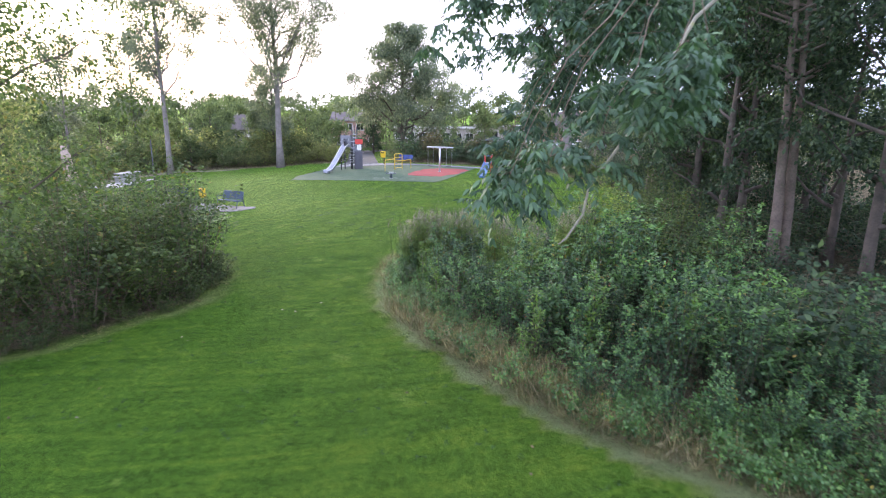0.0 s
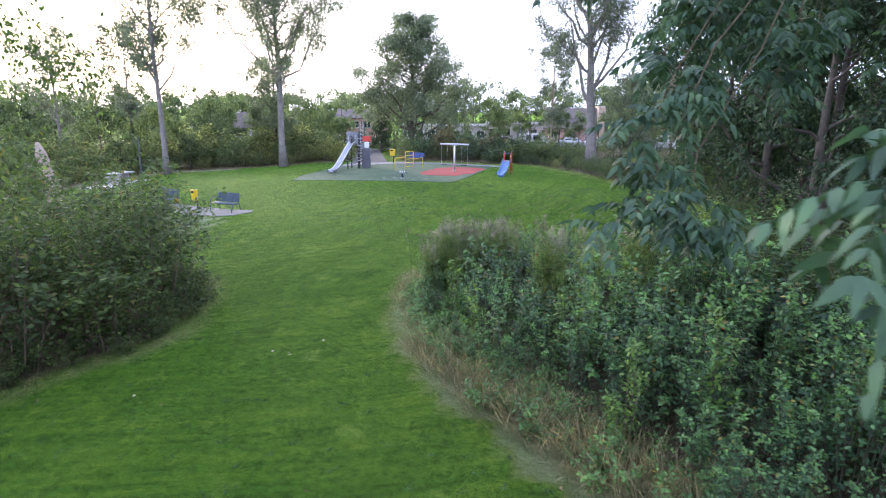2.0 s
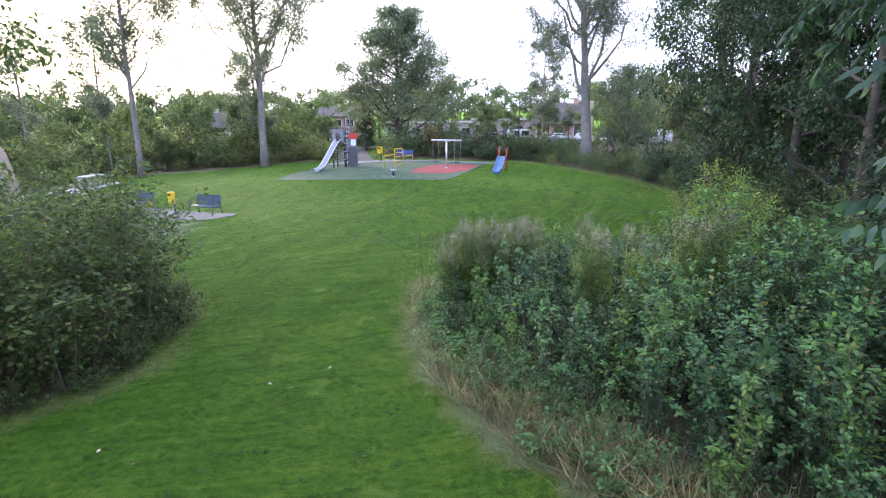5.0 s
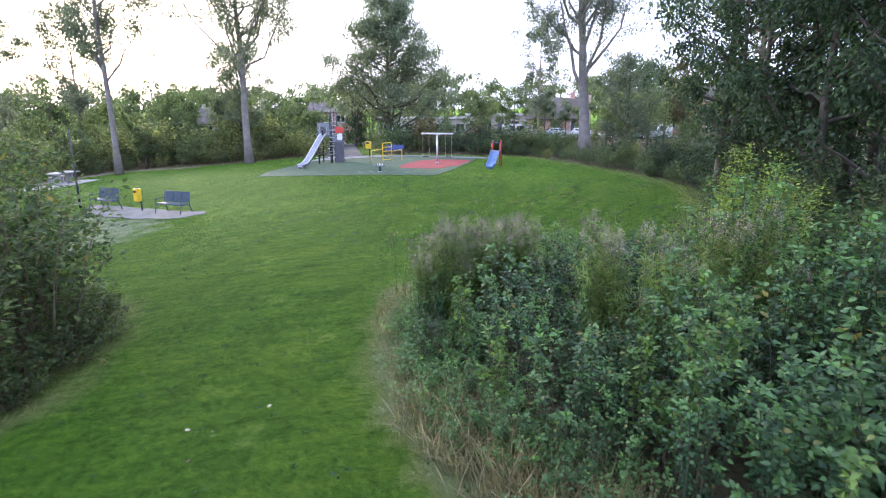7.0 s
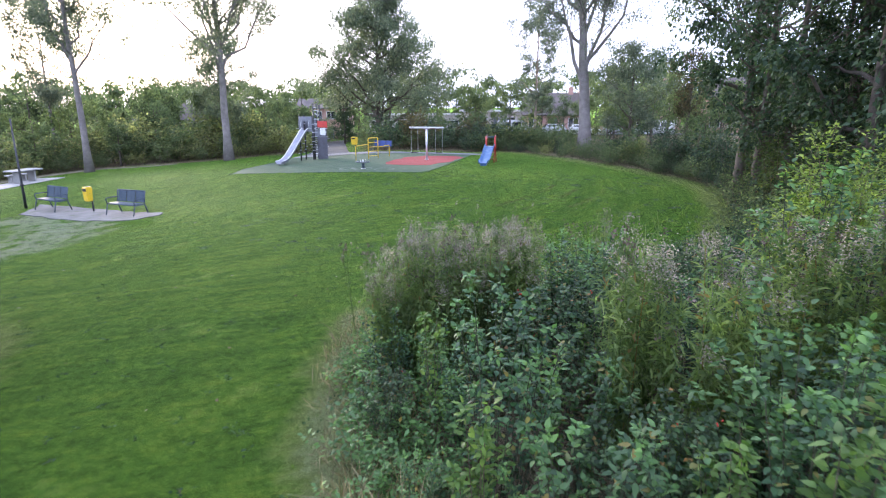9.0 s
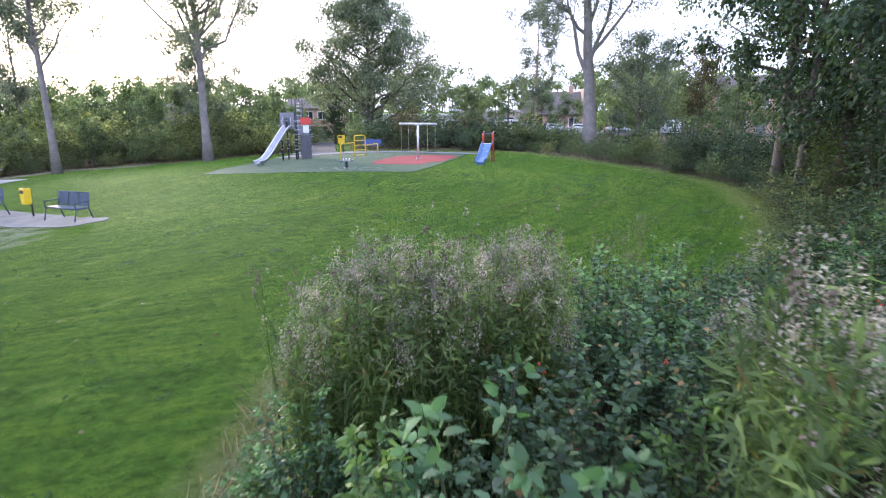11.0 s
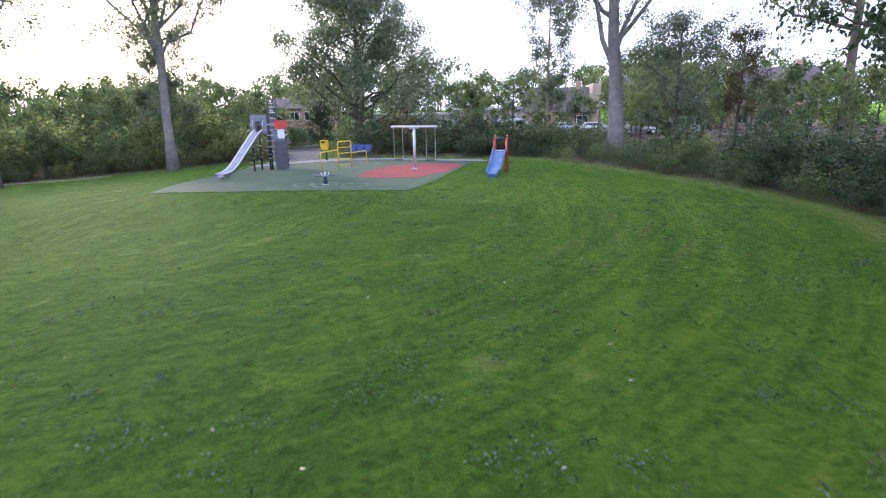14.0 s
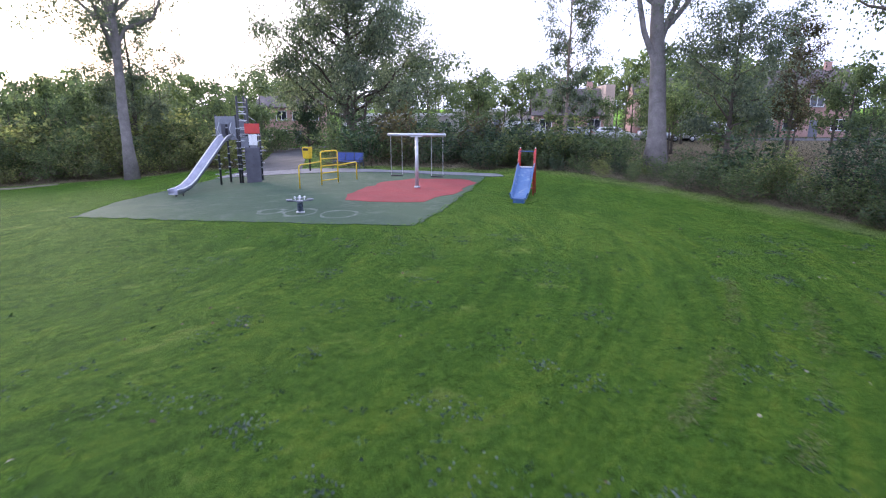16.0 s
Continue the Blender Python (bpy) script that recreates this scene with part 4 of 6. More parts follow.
for x, y, s in ((4.7, 18.7, 1.0), (5.5, 18.6, 1.1), (6.3, 19.1, 1.0), (5.1, 19.2, 1.1), (4.2, 20.5, 1.0), (4.9, 21.3, 1.0), (3.6, 21.1, 0.85), (6.7, 21.6, 1.1)):
    copy_thing(hedge[int(10 * s) % 2 * 3], on(x, y, 300 * s) @ Matrix.Diagonal((s, s, s, 1)))
# leafy shrubs that close the wood down to the lawn
rim = [shrub("wood_edge_shrub", O, "tall leafy shrub closing the edge of the wood", 4.6, 1.8, 40, 66, 0.15, "leaf_wood", 98 + k, "shrubs of the wood edge", "diamond", 0.62, 0.5, bushy=0.5, segs=4) for k in range(2)]
rim.append(shrub("wood_edge_shrub", O, "tall mid-green leafy shrub at the edge of the wood", 4.2, 1.7, 40, 66, 0.14, "leaf_shrub", 94, "shrubs of the wood edge", "diamond", 0.62, 0.5, bushy=0.5, segs=4))
spread(rim, scatter(HEDGE_R, 20, 1.9, 4.2, (7, 30, 16, 50), 1.7, 26), 0.75, 1.2, 28, lambda x, y: 1.0 - 0.4 * ss((y - 36) / 5))
for x, y, s in ((7.6, 23.4, 0.8), (8.6, 20.6, 0.95), (7.4, 18.6, 0.75), (9.2, 25.4, 0.9), (9.4, 17.8, 0.9)):
    copy_thing(tallb[0], on(x, y, 140 * s) @ Matrix.Diagonal((s, s, s, 1)))

# single trees round the lawn
def lone(name, x, y, label, H, r0, first, crown_r, *rest, **kw):
    """A tree west of or round the lawn, grown to suit its distance."""
    u, v, f = out(x, y)
    return tree(name, on(u, v) @ Matrix.Diagonal((f, f, f, 1)), label, H, r0, first, crown_r, *rest, split=True, **kw)


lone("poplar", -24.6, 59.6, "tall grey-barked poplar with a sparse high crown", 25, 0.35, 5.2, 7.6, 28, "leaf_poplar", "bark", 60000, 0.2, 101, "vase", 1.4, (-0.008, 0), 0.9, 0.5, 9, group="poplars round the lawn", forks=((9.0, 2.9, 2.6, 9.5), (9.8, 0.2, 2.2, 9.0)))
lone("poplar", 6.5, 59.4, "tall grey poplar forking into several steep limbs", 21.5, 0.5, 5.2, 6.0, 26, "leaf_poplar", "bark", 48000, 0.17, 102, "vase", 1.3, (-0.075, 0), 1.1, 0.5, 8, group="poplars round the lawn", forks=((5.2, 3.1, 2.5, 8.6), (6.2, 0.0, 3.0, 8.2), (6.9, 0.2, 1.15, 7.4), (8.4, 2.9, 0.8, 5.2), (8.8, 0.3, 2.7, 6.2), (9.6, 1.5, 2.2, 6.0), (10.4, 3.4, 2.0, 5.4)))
lone("poplar", -30.0, 49.0, "tall slim poplar with leaf colour paled for the evening glare", 22, 0.25, 6.5, 5.0, 22, "leaf_poplar", "bark", 38000, 0.19, 103, "vase", 1.4, (0.004, 0), 1.0, 0.5, 6, group="poplars round the lawn")
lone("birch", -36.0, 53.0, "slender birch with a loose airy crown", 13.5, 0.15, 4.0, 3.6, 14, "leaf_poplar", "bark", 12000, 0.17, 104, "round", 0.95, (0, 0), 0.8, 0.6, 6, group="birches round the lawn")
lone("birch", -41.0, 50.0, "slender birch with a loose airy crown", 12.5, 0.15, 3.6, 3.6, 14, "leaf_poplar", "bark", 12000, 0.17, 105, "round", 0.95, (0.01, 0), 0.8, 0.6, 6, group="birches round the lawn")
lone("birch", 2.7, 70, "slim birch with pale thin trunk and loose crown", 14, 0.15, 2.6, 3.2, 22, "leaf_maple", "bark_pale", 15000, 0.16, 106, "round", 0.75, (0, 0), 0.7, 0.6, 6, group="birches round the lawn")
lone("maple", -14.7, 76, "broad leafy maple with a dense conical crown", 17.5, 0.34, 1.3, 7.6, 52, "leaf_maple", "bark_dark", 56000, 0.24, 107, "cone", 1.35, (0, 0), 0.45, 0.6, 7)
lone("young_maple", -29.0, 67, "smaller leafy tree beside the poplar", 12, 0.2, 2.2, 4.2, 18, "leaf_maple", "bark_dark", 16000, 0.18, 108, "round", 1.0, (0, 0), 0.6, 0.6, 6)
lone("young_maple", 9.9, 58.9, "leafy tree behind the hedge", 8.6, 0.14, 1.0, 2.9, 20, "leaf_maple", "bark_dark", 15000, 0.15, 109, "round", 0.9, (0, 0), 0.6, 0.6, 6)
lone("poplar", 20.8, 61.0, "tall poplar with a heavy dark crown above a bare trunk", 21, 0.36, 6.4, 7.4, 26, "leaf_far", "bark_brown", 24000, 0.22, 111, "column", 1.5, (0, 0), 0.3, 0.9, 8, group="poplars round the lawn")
# russet leaf colour stands in for reddish evening light on this crown
lone("young_maple", 16.4, 66.5, "slim tree with reddish evening light given by russet leaf colour", 9.0, 0.12, 1.6, 2.3, 16, "leaf_russet", "bark_dark", 8000, 0.15, 110, "round", 0.8, (0, 0), 0.7, 0.6, 6)

# dark wood behind the thicket
wood = [tree("wood_tree", O, "dark densely leaved tree of the wood edge", 12.5, 0.2, 1.7, 3.8, 15, "leaf_wood", "bark_dark", 8200, 0.175, 121 + k, "column", 0.85, (0, 0), 0.4, 0.8, 3, group="trees of the wood") for k in range(3)]
wood_at = [(10.8, 37.5), (12.6, 33.2), (13.4, 28.5), (11.4, 24.6), (15.4, 24.0), (16.6, 29.5), (15.5, 35.5), (14.5, 19.5), (18.5, 20.5), (17, 14.5), (21, 17), (10.7, 33.2), (11.6, 30.0), (10.6, 35.4), (13.9, 36.6), (14.2, 31.4), (18.8, 33.0), (19.5, 26.0)]
spread(wood, wood_at, 0.9, 1.15, 20)
pine = tree("wood_pine", on(12.6, 22.0), "tall wood tree with bare brown trunk and dark crown", 15, 0.22, 6.6, 4.0, 16, "leaf_wood", "bark_brown", 12000, 0.15, 131, "round", 1.0, (-0.06, 0), 0.35, 0.8, 6, group="trees of the wood")
copy_thing(pine, on(13.05, 22.25, 14))
copy_thing(pine, on(13.9, 13.4, 250))

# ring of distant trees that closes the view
# their hazy look is mixed into the pale leaf_far colour
ring = [tree("distant_tree", O, "distant leafy tree with haze put into its pale leaf colour", 10.5, 0.22, 0.5, 4.8, 8, "leaf_far", "bark_dark", 900, 0.7, 141 + k, "column", 1.7, (0, 0), 0.5, 0.6, 3, group="distant trees", twigs=2, one=True) for k in range(3)]
far_at = []
for i in range(110):
    a = radians(-72 + 144 * i / 109 + rnd.uniform(-1.0, 1.0))
    d = rnd.uniform(108, 150)
    far_at.append((math.sin(a) * d, math.cos(a) * d + 12))
for i in range(46):
    a = radians(-70 + 52 * i / 45 + rnd.uniform(-0.8, 0.8))
    d = rnd.uniform(118, 135)
    far_at.append((math.sin(a) * d, math.cos(a) * d + 12))
far_at += [(-52, 62), (-58, 70), (-47, 74), (-62, 56), (-40, 84), (-52, 88), (-68, 80), (-36, 98), (22, 72), (28, 66), (20, 80), (34, 62), (26, 86), (-66, 44), (-60, 30), (-48, 22), (-54, 10), (30, 8), (27, -4), (-34, 2), (-38, 14), (-28, -8), (14, -14), (0, -22), (-14, -18)]
far_at += [(16, 95), (20, 93), (24, 95), (14, 101), (20, 102), (26, 102), (-33, 100), (16, 99), (23, 98), (29, 96), (-5, 103), (-16, 104), (-34, 74), (-40, 66), (-46, 62), (-31, 82), (-37, 90), (-44, 96), (-20, 98), (-9, 84), (-4, 80), (0, 84), (-6, 96), (12, 82), (17, 76), (14, 70), (17, 90), (25, 94), (-50, 54), (-46, 46), (-54, 40)]
mid = [tree("distant_tree", O, "leafy tree of the park edge with haze put into its leaf colour", 10.5, 0.2, 0.8 + 0.5 * k, 4.2, 9, "leaf_far", "bark_dark", 2100, 0.4, 145 + k, ("round", "column", "cone")[k], 1.3, (0, 0), 0.6, 0.6, 3, group="distant trees", twigs=3, one=True) for k in range(3)]
spread(mid, [p for p in far_at if math.hypot(*p) < 105], 0.42, 0.68, 21)
far_at = [p for p in far_at if math.hypot(*p) >= 105]
spread(ring, far_at, 0.72, 1.05, 22)
spread(mid, [(19, 58), (22, 62), (25, 57), (28, 63), (24, 68), (31, 58), (21, 51), (26, 50), (30, 53), (34, 57), (18.5, 64), (28, 44)], 0.4, 0.58, 25)
spread(mid, [(10.4, 60.5), (12.0, 66), (9.6, 68.5), (-1.6, 88), (2.8, 87), (12.6, 88), (15, 84), (-4.6, 90), (10.8, 72), (14.5, 55), (9.3, 86), (4.0, 85.5), (6.6, 84)], 0.38, 0.52, 32)
spread(mid, [(48, 100), (52, 106), (56, 98), (45, 92), (60, 104), (41, 84), (64, 96)], 0.75, 0.95, 37)
lone("conical_tree", -20.0, 80.0, "dark narrow cone-shaped tree behind the playground", 6.4, 0.12, 0.5, 1.5, 26, "leaf_wood", "bark_dark", 7000, 0.13, 112, "cone", 0.55, (0, 0), 0.6, 0.5, 4)
spread(mid, [(-22.3, 87.5), (-21.0, 90.5), (-29.8, 93.0)], 0.56, 0.66, 36)
spread(mid, [(-52, 94), (-54.5, 97.5), (-50, 90.5), (-56.5, 95)], 0.95, 1.1, 31)
spread(mid, [(-49, 86), (-45, 79), (-53, 93), (-57, 97), (-46.5, 83), (-51, 89)], 0.7, 0.84, 30)
spread(mid, [(-41, 74), (-60, 90), (-38, 86), (-34, 80), (-47, 68), (-30, 90), (-52, 76)], 0.45, 0.64, 29)
tree("roadside_tree", on(-10.6, 10.2), "leafy tree with a low crown hanging over the thicket", 12.0, 0.2, 2.2, 5.2, 24, "leaf_shrub", "bark_dark", 34000, 0.12, 151, "column", 1.3, (0, 0), 0.35, 0.6, 6)
tree("roadside_tree", on(-20.5, 20.5), "leafy tree rising behind the tall thicket", 9.0, 0.15, 1.6, 3.2, 16, "leaf_olive", "bark_dark", 11000, 0.13, 152, "round", 1.0, (0, 0), 0.5, 0.6, 6)

# overhanging ash with feathered leaves
ash = tree("ash_tree", on(11.3, 8.5), "ash tree with long low limbs hanging over the lawn", 13.5, 0.21, 7.2, 4.6, 13, "leaf_ash", "bark", 9000, 0.15, 161, "round", 1.0, (0, 0), 0.4, 0.7, 6)


ASH = np.array([11.3, 8.5, ter(11.3, 8.5)])


def ash_bough(trunk_z, hub, ends, seed):
    """A bough from the trunk to a fork; drooping branches from there, feathered leaves round their ends."""
    rg = np.random.default_rng(seed)
    a, h = np.array([0.0, 0.0, trunk_z]), np.array(hub) - ASH
    c = (a + h) / 2 + np.array([0, 0, 0.7])
    seg = [a * (1 - q) ** 2 + c * 2 * q * (1 - q) + h * q * q + rg.normal(0, 0.06, 3) * (0 < q < 1) for q in np.linspace(0, 1, 8)]
    lb = raw("bough", *tube_arrays([tuple(p) for p in seg], [0.075 - 0.04 * k / 7 for k in range(8)], 8, False), M["bark_brown"], ash, True)
    tubes, P, A, rach = [], [], [], []
    for end, sprays, low, reach in ends:
        e = np.array(end) - ASH
        c = h * 0.45 + e * 0.55 + np.array([0, 0, 0.55 * (h[2] - e[2])])
        br = [h * (1 - q) ** 2 + c * 2 * q * (1 - q) + e * q * q + rg.normal(0, 0.06, 3) * (q > 0) for q in np.linspace(0, 1, 9)]
        tubes.append(tube_arrays([tuple(p) for p in br], [0.016 * (1 - 0.78 * k / 8) for k in range(9)], 5, False))
        for s in range(sprays):
            k = (low + (1 - low) * rg.uniform(0, 1) ** 0.8) * 8
            j = min(int(k), 7)
            b = br[j] + (br[j + 1] - br[j]) * (k - j)
            d = unit(rg.normal(0, 1, 3) * np.array([1, 1, 0.4]))
            tw = b + d * rg.uniform(0.04, reach)
            tubes.append(tube_arrays([tuple(b), tuple((b + tw) / 2 + rg.normal(0, 0.03, 3)), tuple(tw)], [0.007, 0.005, 0.003], 3, False))
            for f in range(4):
                o = unit(d * 0.5 + rg.normal(0, 0.7, 3) * np.array([1, 1, 0.5]))
                ln = rg.uniform(0.2, 0.34)
                pts = [tw + o * ln * q + np.array([0, 0, -0.45 * ln * q * q]) for q in np.linspace(0, 1, 6)]
                rach.append(tube_arrays([tuple(pts[0]), tuple(pts[2]), tuple(pts[5])], [0.003, 0.003, 0.0015], 3, False))
                side = unit(np.cross(o, [0, 0, 1.0]))
                for q in range(1, 6):
                    for sg in ((-1, 1) if q < 5 else (-1, 0, 1)):
                        P.append(pts[q])
                        A.append(side * sg + o * (0.55 if sg else 1.2) + np.array([0, 0, -0.75]) + rg.normal(0, 0.12, 3))
    tagged(raw("branching", *joined(tubes), M["twig"], lb, True), kind="stuff")
    tagged(raw("rachis", *joined(rach), M["leaf_ash"], lb, True), kind="stuff")
    tagged(leaves("leaf_spray", P, A, 0.13, 0.046, M["leaf_ash"], lb, "oval", 0.2, rg, 0.25), kind="stuff")


ash_bough(7.6, (5.9, 6.6, 7.9), [((3.35, 5.3, 5.0), 5, 0.9, 0.2), ((3.8, 5.7, 5.15), 6, 0.88, 0.25), ((4.3, 5.95, 5.2), 5, 0.86, 0.25), ((4.75, 5.5, 5.85), 14, 0.78, 0.3), ((5.1, 6.1, 5.75), 14, 0.78, 0.3)], 170)
ash_bough(7.0, (5.8, 9.6, 7.9), [((3.1, 8.35, 4.35), 9, 0.9, 0.3), ((3.45, 8.5, 4.25), 9, 0.9, 0.3), ((3.15, 8.6, 5.15), 10, 0.86, 0.35), ((3.9, 11.2, 5.9), 22, 0.7, 0.5), ((4.4, 9.8, 5.5), 14, 0.75, 0.45), ((3.5, 10.0, 6.0), 18, 0.7, 0.5)], 171)
ash_bough(8.6, (5.4, 8.2, 8.6), [((2.15, 7.9, 6.95), 20, 0.55, 0.6), ((2.8, 8.1, 7.1), 22, 0.5, 0.6), ((3.6, 8.2, 6.9), 24, 0.5, 0.6), ((4.4, 8.3, 6.8), 24, 0.4, 0.6), ((5.2, 8.0, 6.7), 24, 0.4, 0.6), ((4.1, 7.4, 6.5), 22, 0.5, 0.6), ((4.9, 7.2, 6.4), 22, 0.5, 0.6)], 172)
ash_bough(8.2, (6.4, 10.8, 8.4), [((4.1, 10.4, 6.5), 24, 0.45, 0.6), ((5.1, 10.6, 6.5), 24, 0.4, 0.6), ((6.0, 10.6, 6.4), 24, 0.35, 0.6), ((5.6, 12.4, 6.2), 24, 0.4, 0.6), ((7.0, 12.0, 6.0), 24, 0.35, 0.6), ((2.6, 10.2, 6.9), 18, 0.6, 0.5)], 173)
# bare crooked end of a dead limb
dl = [(6.9, 7.6, 8.3), (5.4, 6.7, 6.9), (4.75, 6.3, 5.65), (4.33, 6.05, 5.05), (4.27, 5.92, 4.75), (4.1, 5.8, 4.5), (4.02, 5.76, 4.44)]
tube("dead_limb", [tuple(np.array(p) - ASH) for p in [(11.3, 8.5, 8.0)] + dl], [0.05, 0.034, 0.022, 0.018, 0.016, 0.014, 0.012, 0.006], M["twig_pale"], ash, 6, "bare lichen-pale dead limb")

# broken pale stem
st = thing("tree_stump", on(-26.5, 32.4) @ Matrix.Diagonal((1.35, 1.3, 1.25, 1)), "broken pale barkless tree stem leaning slightly", "stump")
raw("trunk", *tube_arrays([(0.3, 0, -0.2), (0.15, 0, 0.9), (-0.1, 0, 2.1), (-0.3, 0.05, 3.1), (-0.42, 0.05, 3.6)], [0.42, 0.32, 0.27, 0.23, 0.08], 10), M["bark_pale"], st, True)


# ---- loose ground growth ----
def tufts(name, places, blades, height, width, material, label, seed, lean=0.5):
    rg = np.random.default_rng(seed)
    n = len(places) * blades
    base = np.repeat(np.array([(x, y, ter(x, y)) for x, y in places]), blades, axis=0)
    base[:, :2] += rg.normal(0, height * 0.3, (n, 2))
    ax = rg.normal(0, lean, (n, 3))
    ax[:, 2] = 1
    ob = leaves(name, base, ax, height, width, material, None, "diamond", 0.2, rg, 0.35)
    return tagged(ob, label, "grass", kind="stuff")


edge = scatter(HEDGE_R, 420, -0.2, 1.25, (-3.2, 7.5, 13, 22), 0.14, 33)
tufts("dry_grass", edge, 16, 0.3, 0.012, M["dry_grass"], "tufts of straw-dry grass along the hedge foot", 34, 0.55)
rim_p = scatter(MAT, 340, -0.14, 0.1, (-19.6, 43.2, -2.2, 56.4), 0.1, 42)
tufts("edge_grass", rim_p, 9, 0.07, 0.012, M["grass_blade"], "grass creeping over the rim of the rubber surface", 43, 0.7)
straw = scatter(HEDGE_R, 150, -0.05, 0.95, (-0.4, 9.0, 7.5, 16), 0.19, 37)
straw += scatter(HEDGE_R, 70, 0.15, 1.2, (-0.6, 9.5, 5.5, 14.6), 0.25, 39)
tufts("dry_grass", straw, 26, 0.66, 0.015, M["dry_grass"], "tall straw-dry grass clumps leaning out of the hedge", 38, 0.5)
edge_l = scatter(HEDGE_L, 44, -0.1, 0.5, (-14, 8, -6, 21), 0.2, 35)
tufts("dry_grass", edge_l, 10, 0.22, 0.01, M["dry_grass"], "thin dry grass along the tall thicket", 36, 0.6)
rg0 = np.random.default_rng(40)
lawn_p = rg0.uniform((-13, 8), (9, 44), (18000, 2))
keep = (edge_distance(lawn_p, HEDGE_R) < 0.1) & (edge_distance(lawn_p, HEDGE_L) < 0.1) & (edge_distance(lawn_p, MAT) < 0)
tufts("lawn_grass", lawn_p[keep], 4, 0.05, 0.007, M["grass_blade"], "short mown grass blades of the lawn", 41, 0.6)
wd = rg0.uniform((-14, 8), (9, 44), (1300, 2))
wd = wd[(edge_distance(wd, HEDGE_R) < 0.1) & (edge_distance(wd, HEDGE_L) < 0.1) & (edge_distance(wd, MAT) < 0)]
wn = np.repeat(np.array([(x, y, ter(x, y) + 0.03) for x, y in wd]), 7, axis=0)
wn[:, :2] += rg0.normal(0, 0.05, (len(wn), 2))
wo = leaves("lawn_weeds", wn, rg0.normal(0, 1, (len(wn), 3)) * np.array([1, 1, 0.2]) + np.array([0, 0, 0.3]), 0.055, 0.035, M["lawn_weed"], None, "diamond", 0.2, rg0)
tagged(wo, "small dark weeds and clover scattered in the lawn", "weeds", kind="stuff")
cl = rg0.uniform((-9, 26), (8, 43), (150, 2))
cl = cl[(edge_distance(cl, HEDGE_R) < 0) & (edge_distance(cl, MAT) < -0.3)]
cn = np.repeat(cl, 34, axis=0) + rg0.normal(0, 0.17, (len(cl) * 34, 2)) * np.repeat(rg0.uniform(0.5, 1.6, (len(cl), 1)), 34, axis=0)
cw = leaves("clover_patches", [(x, y, ter(x, y) + 0.04) for x, y in cn], rg0.normal(0, 1, (len(cn), 3)) * np.array([1, 1, 0.2]) + np.array([0, 0, 0.15]), 0.05, 0.04, M["clover"], None, "diamond", 0.2, rg0)
tagged(cw, "small grey-green clover patches growing in the mown lawn", "clover", kind="stuff")
# clippings in three curved rows
gt = rg0.uniform(0, 1, 4200)
gk = rg0.integers(0, 3, 4200)
keep = np.sin(gt * 9 + gk * 2.1) + 0.6 * np.sin(gt * 23 + gk) + rg0.normal(0, 0.7, 4200) > 0.1
gt, gk = gt[keep], gk[keep]
gx = 0.3 + 3.9 * gt + 1.1 * gk - 1.3 * gt * gt + rg0.normal(0, 0.08, len(gt))
gy = 33.4 + 5.6 * gt - 0.5 * gk + rg0.normal(0, 0.08, len(gt))
cg = leaves("grass_clippings", [(x, y, ter(x, y) + 0.045) for x, y in zip(gx, gy)], rg0.normal(0, 1, (len(gx), 3)) * np.array([1, 1, 0.12]), 0.075, 0.014, M["clippings"], None, "diamond", 0.2, rg0)
tagged(cg, "yellowed grass clippings left in curved mower rows", "grass clippings", kind="stuff")
lp = rg0.uniform((-14, 8), (9, 44), (230, 2))
keep = (edge_distance(lp, HEDGE_R) < 0.2) & (edge_distance(lp, HEDGE_L) < 0.2) & (edge_distance(lp, MAT) < 0)
lp = lp[keep]
lit = leaves("leaf_litter", [(x, y, ter(x, y) + 0.035) for x, y in lp], rg0.normal(0, 1, (len(lp), 3)) * np.array([1, 1, 0.15]), 0.075, 0.05, M["litter"], None, "oval", 0.4, rg0)
tagged(lit, "fallen pale and brown leaves scattered on the lawn", "leaf litter", kind="stuff")

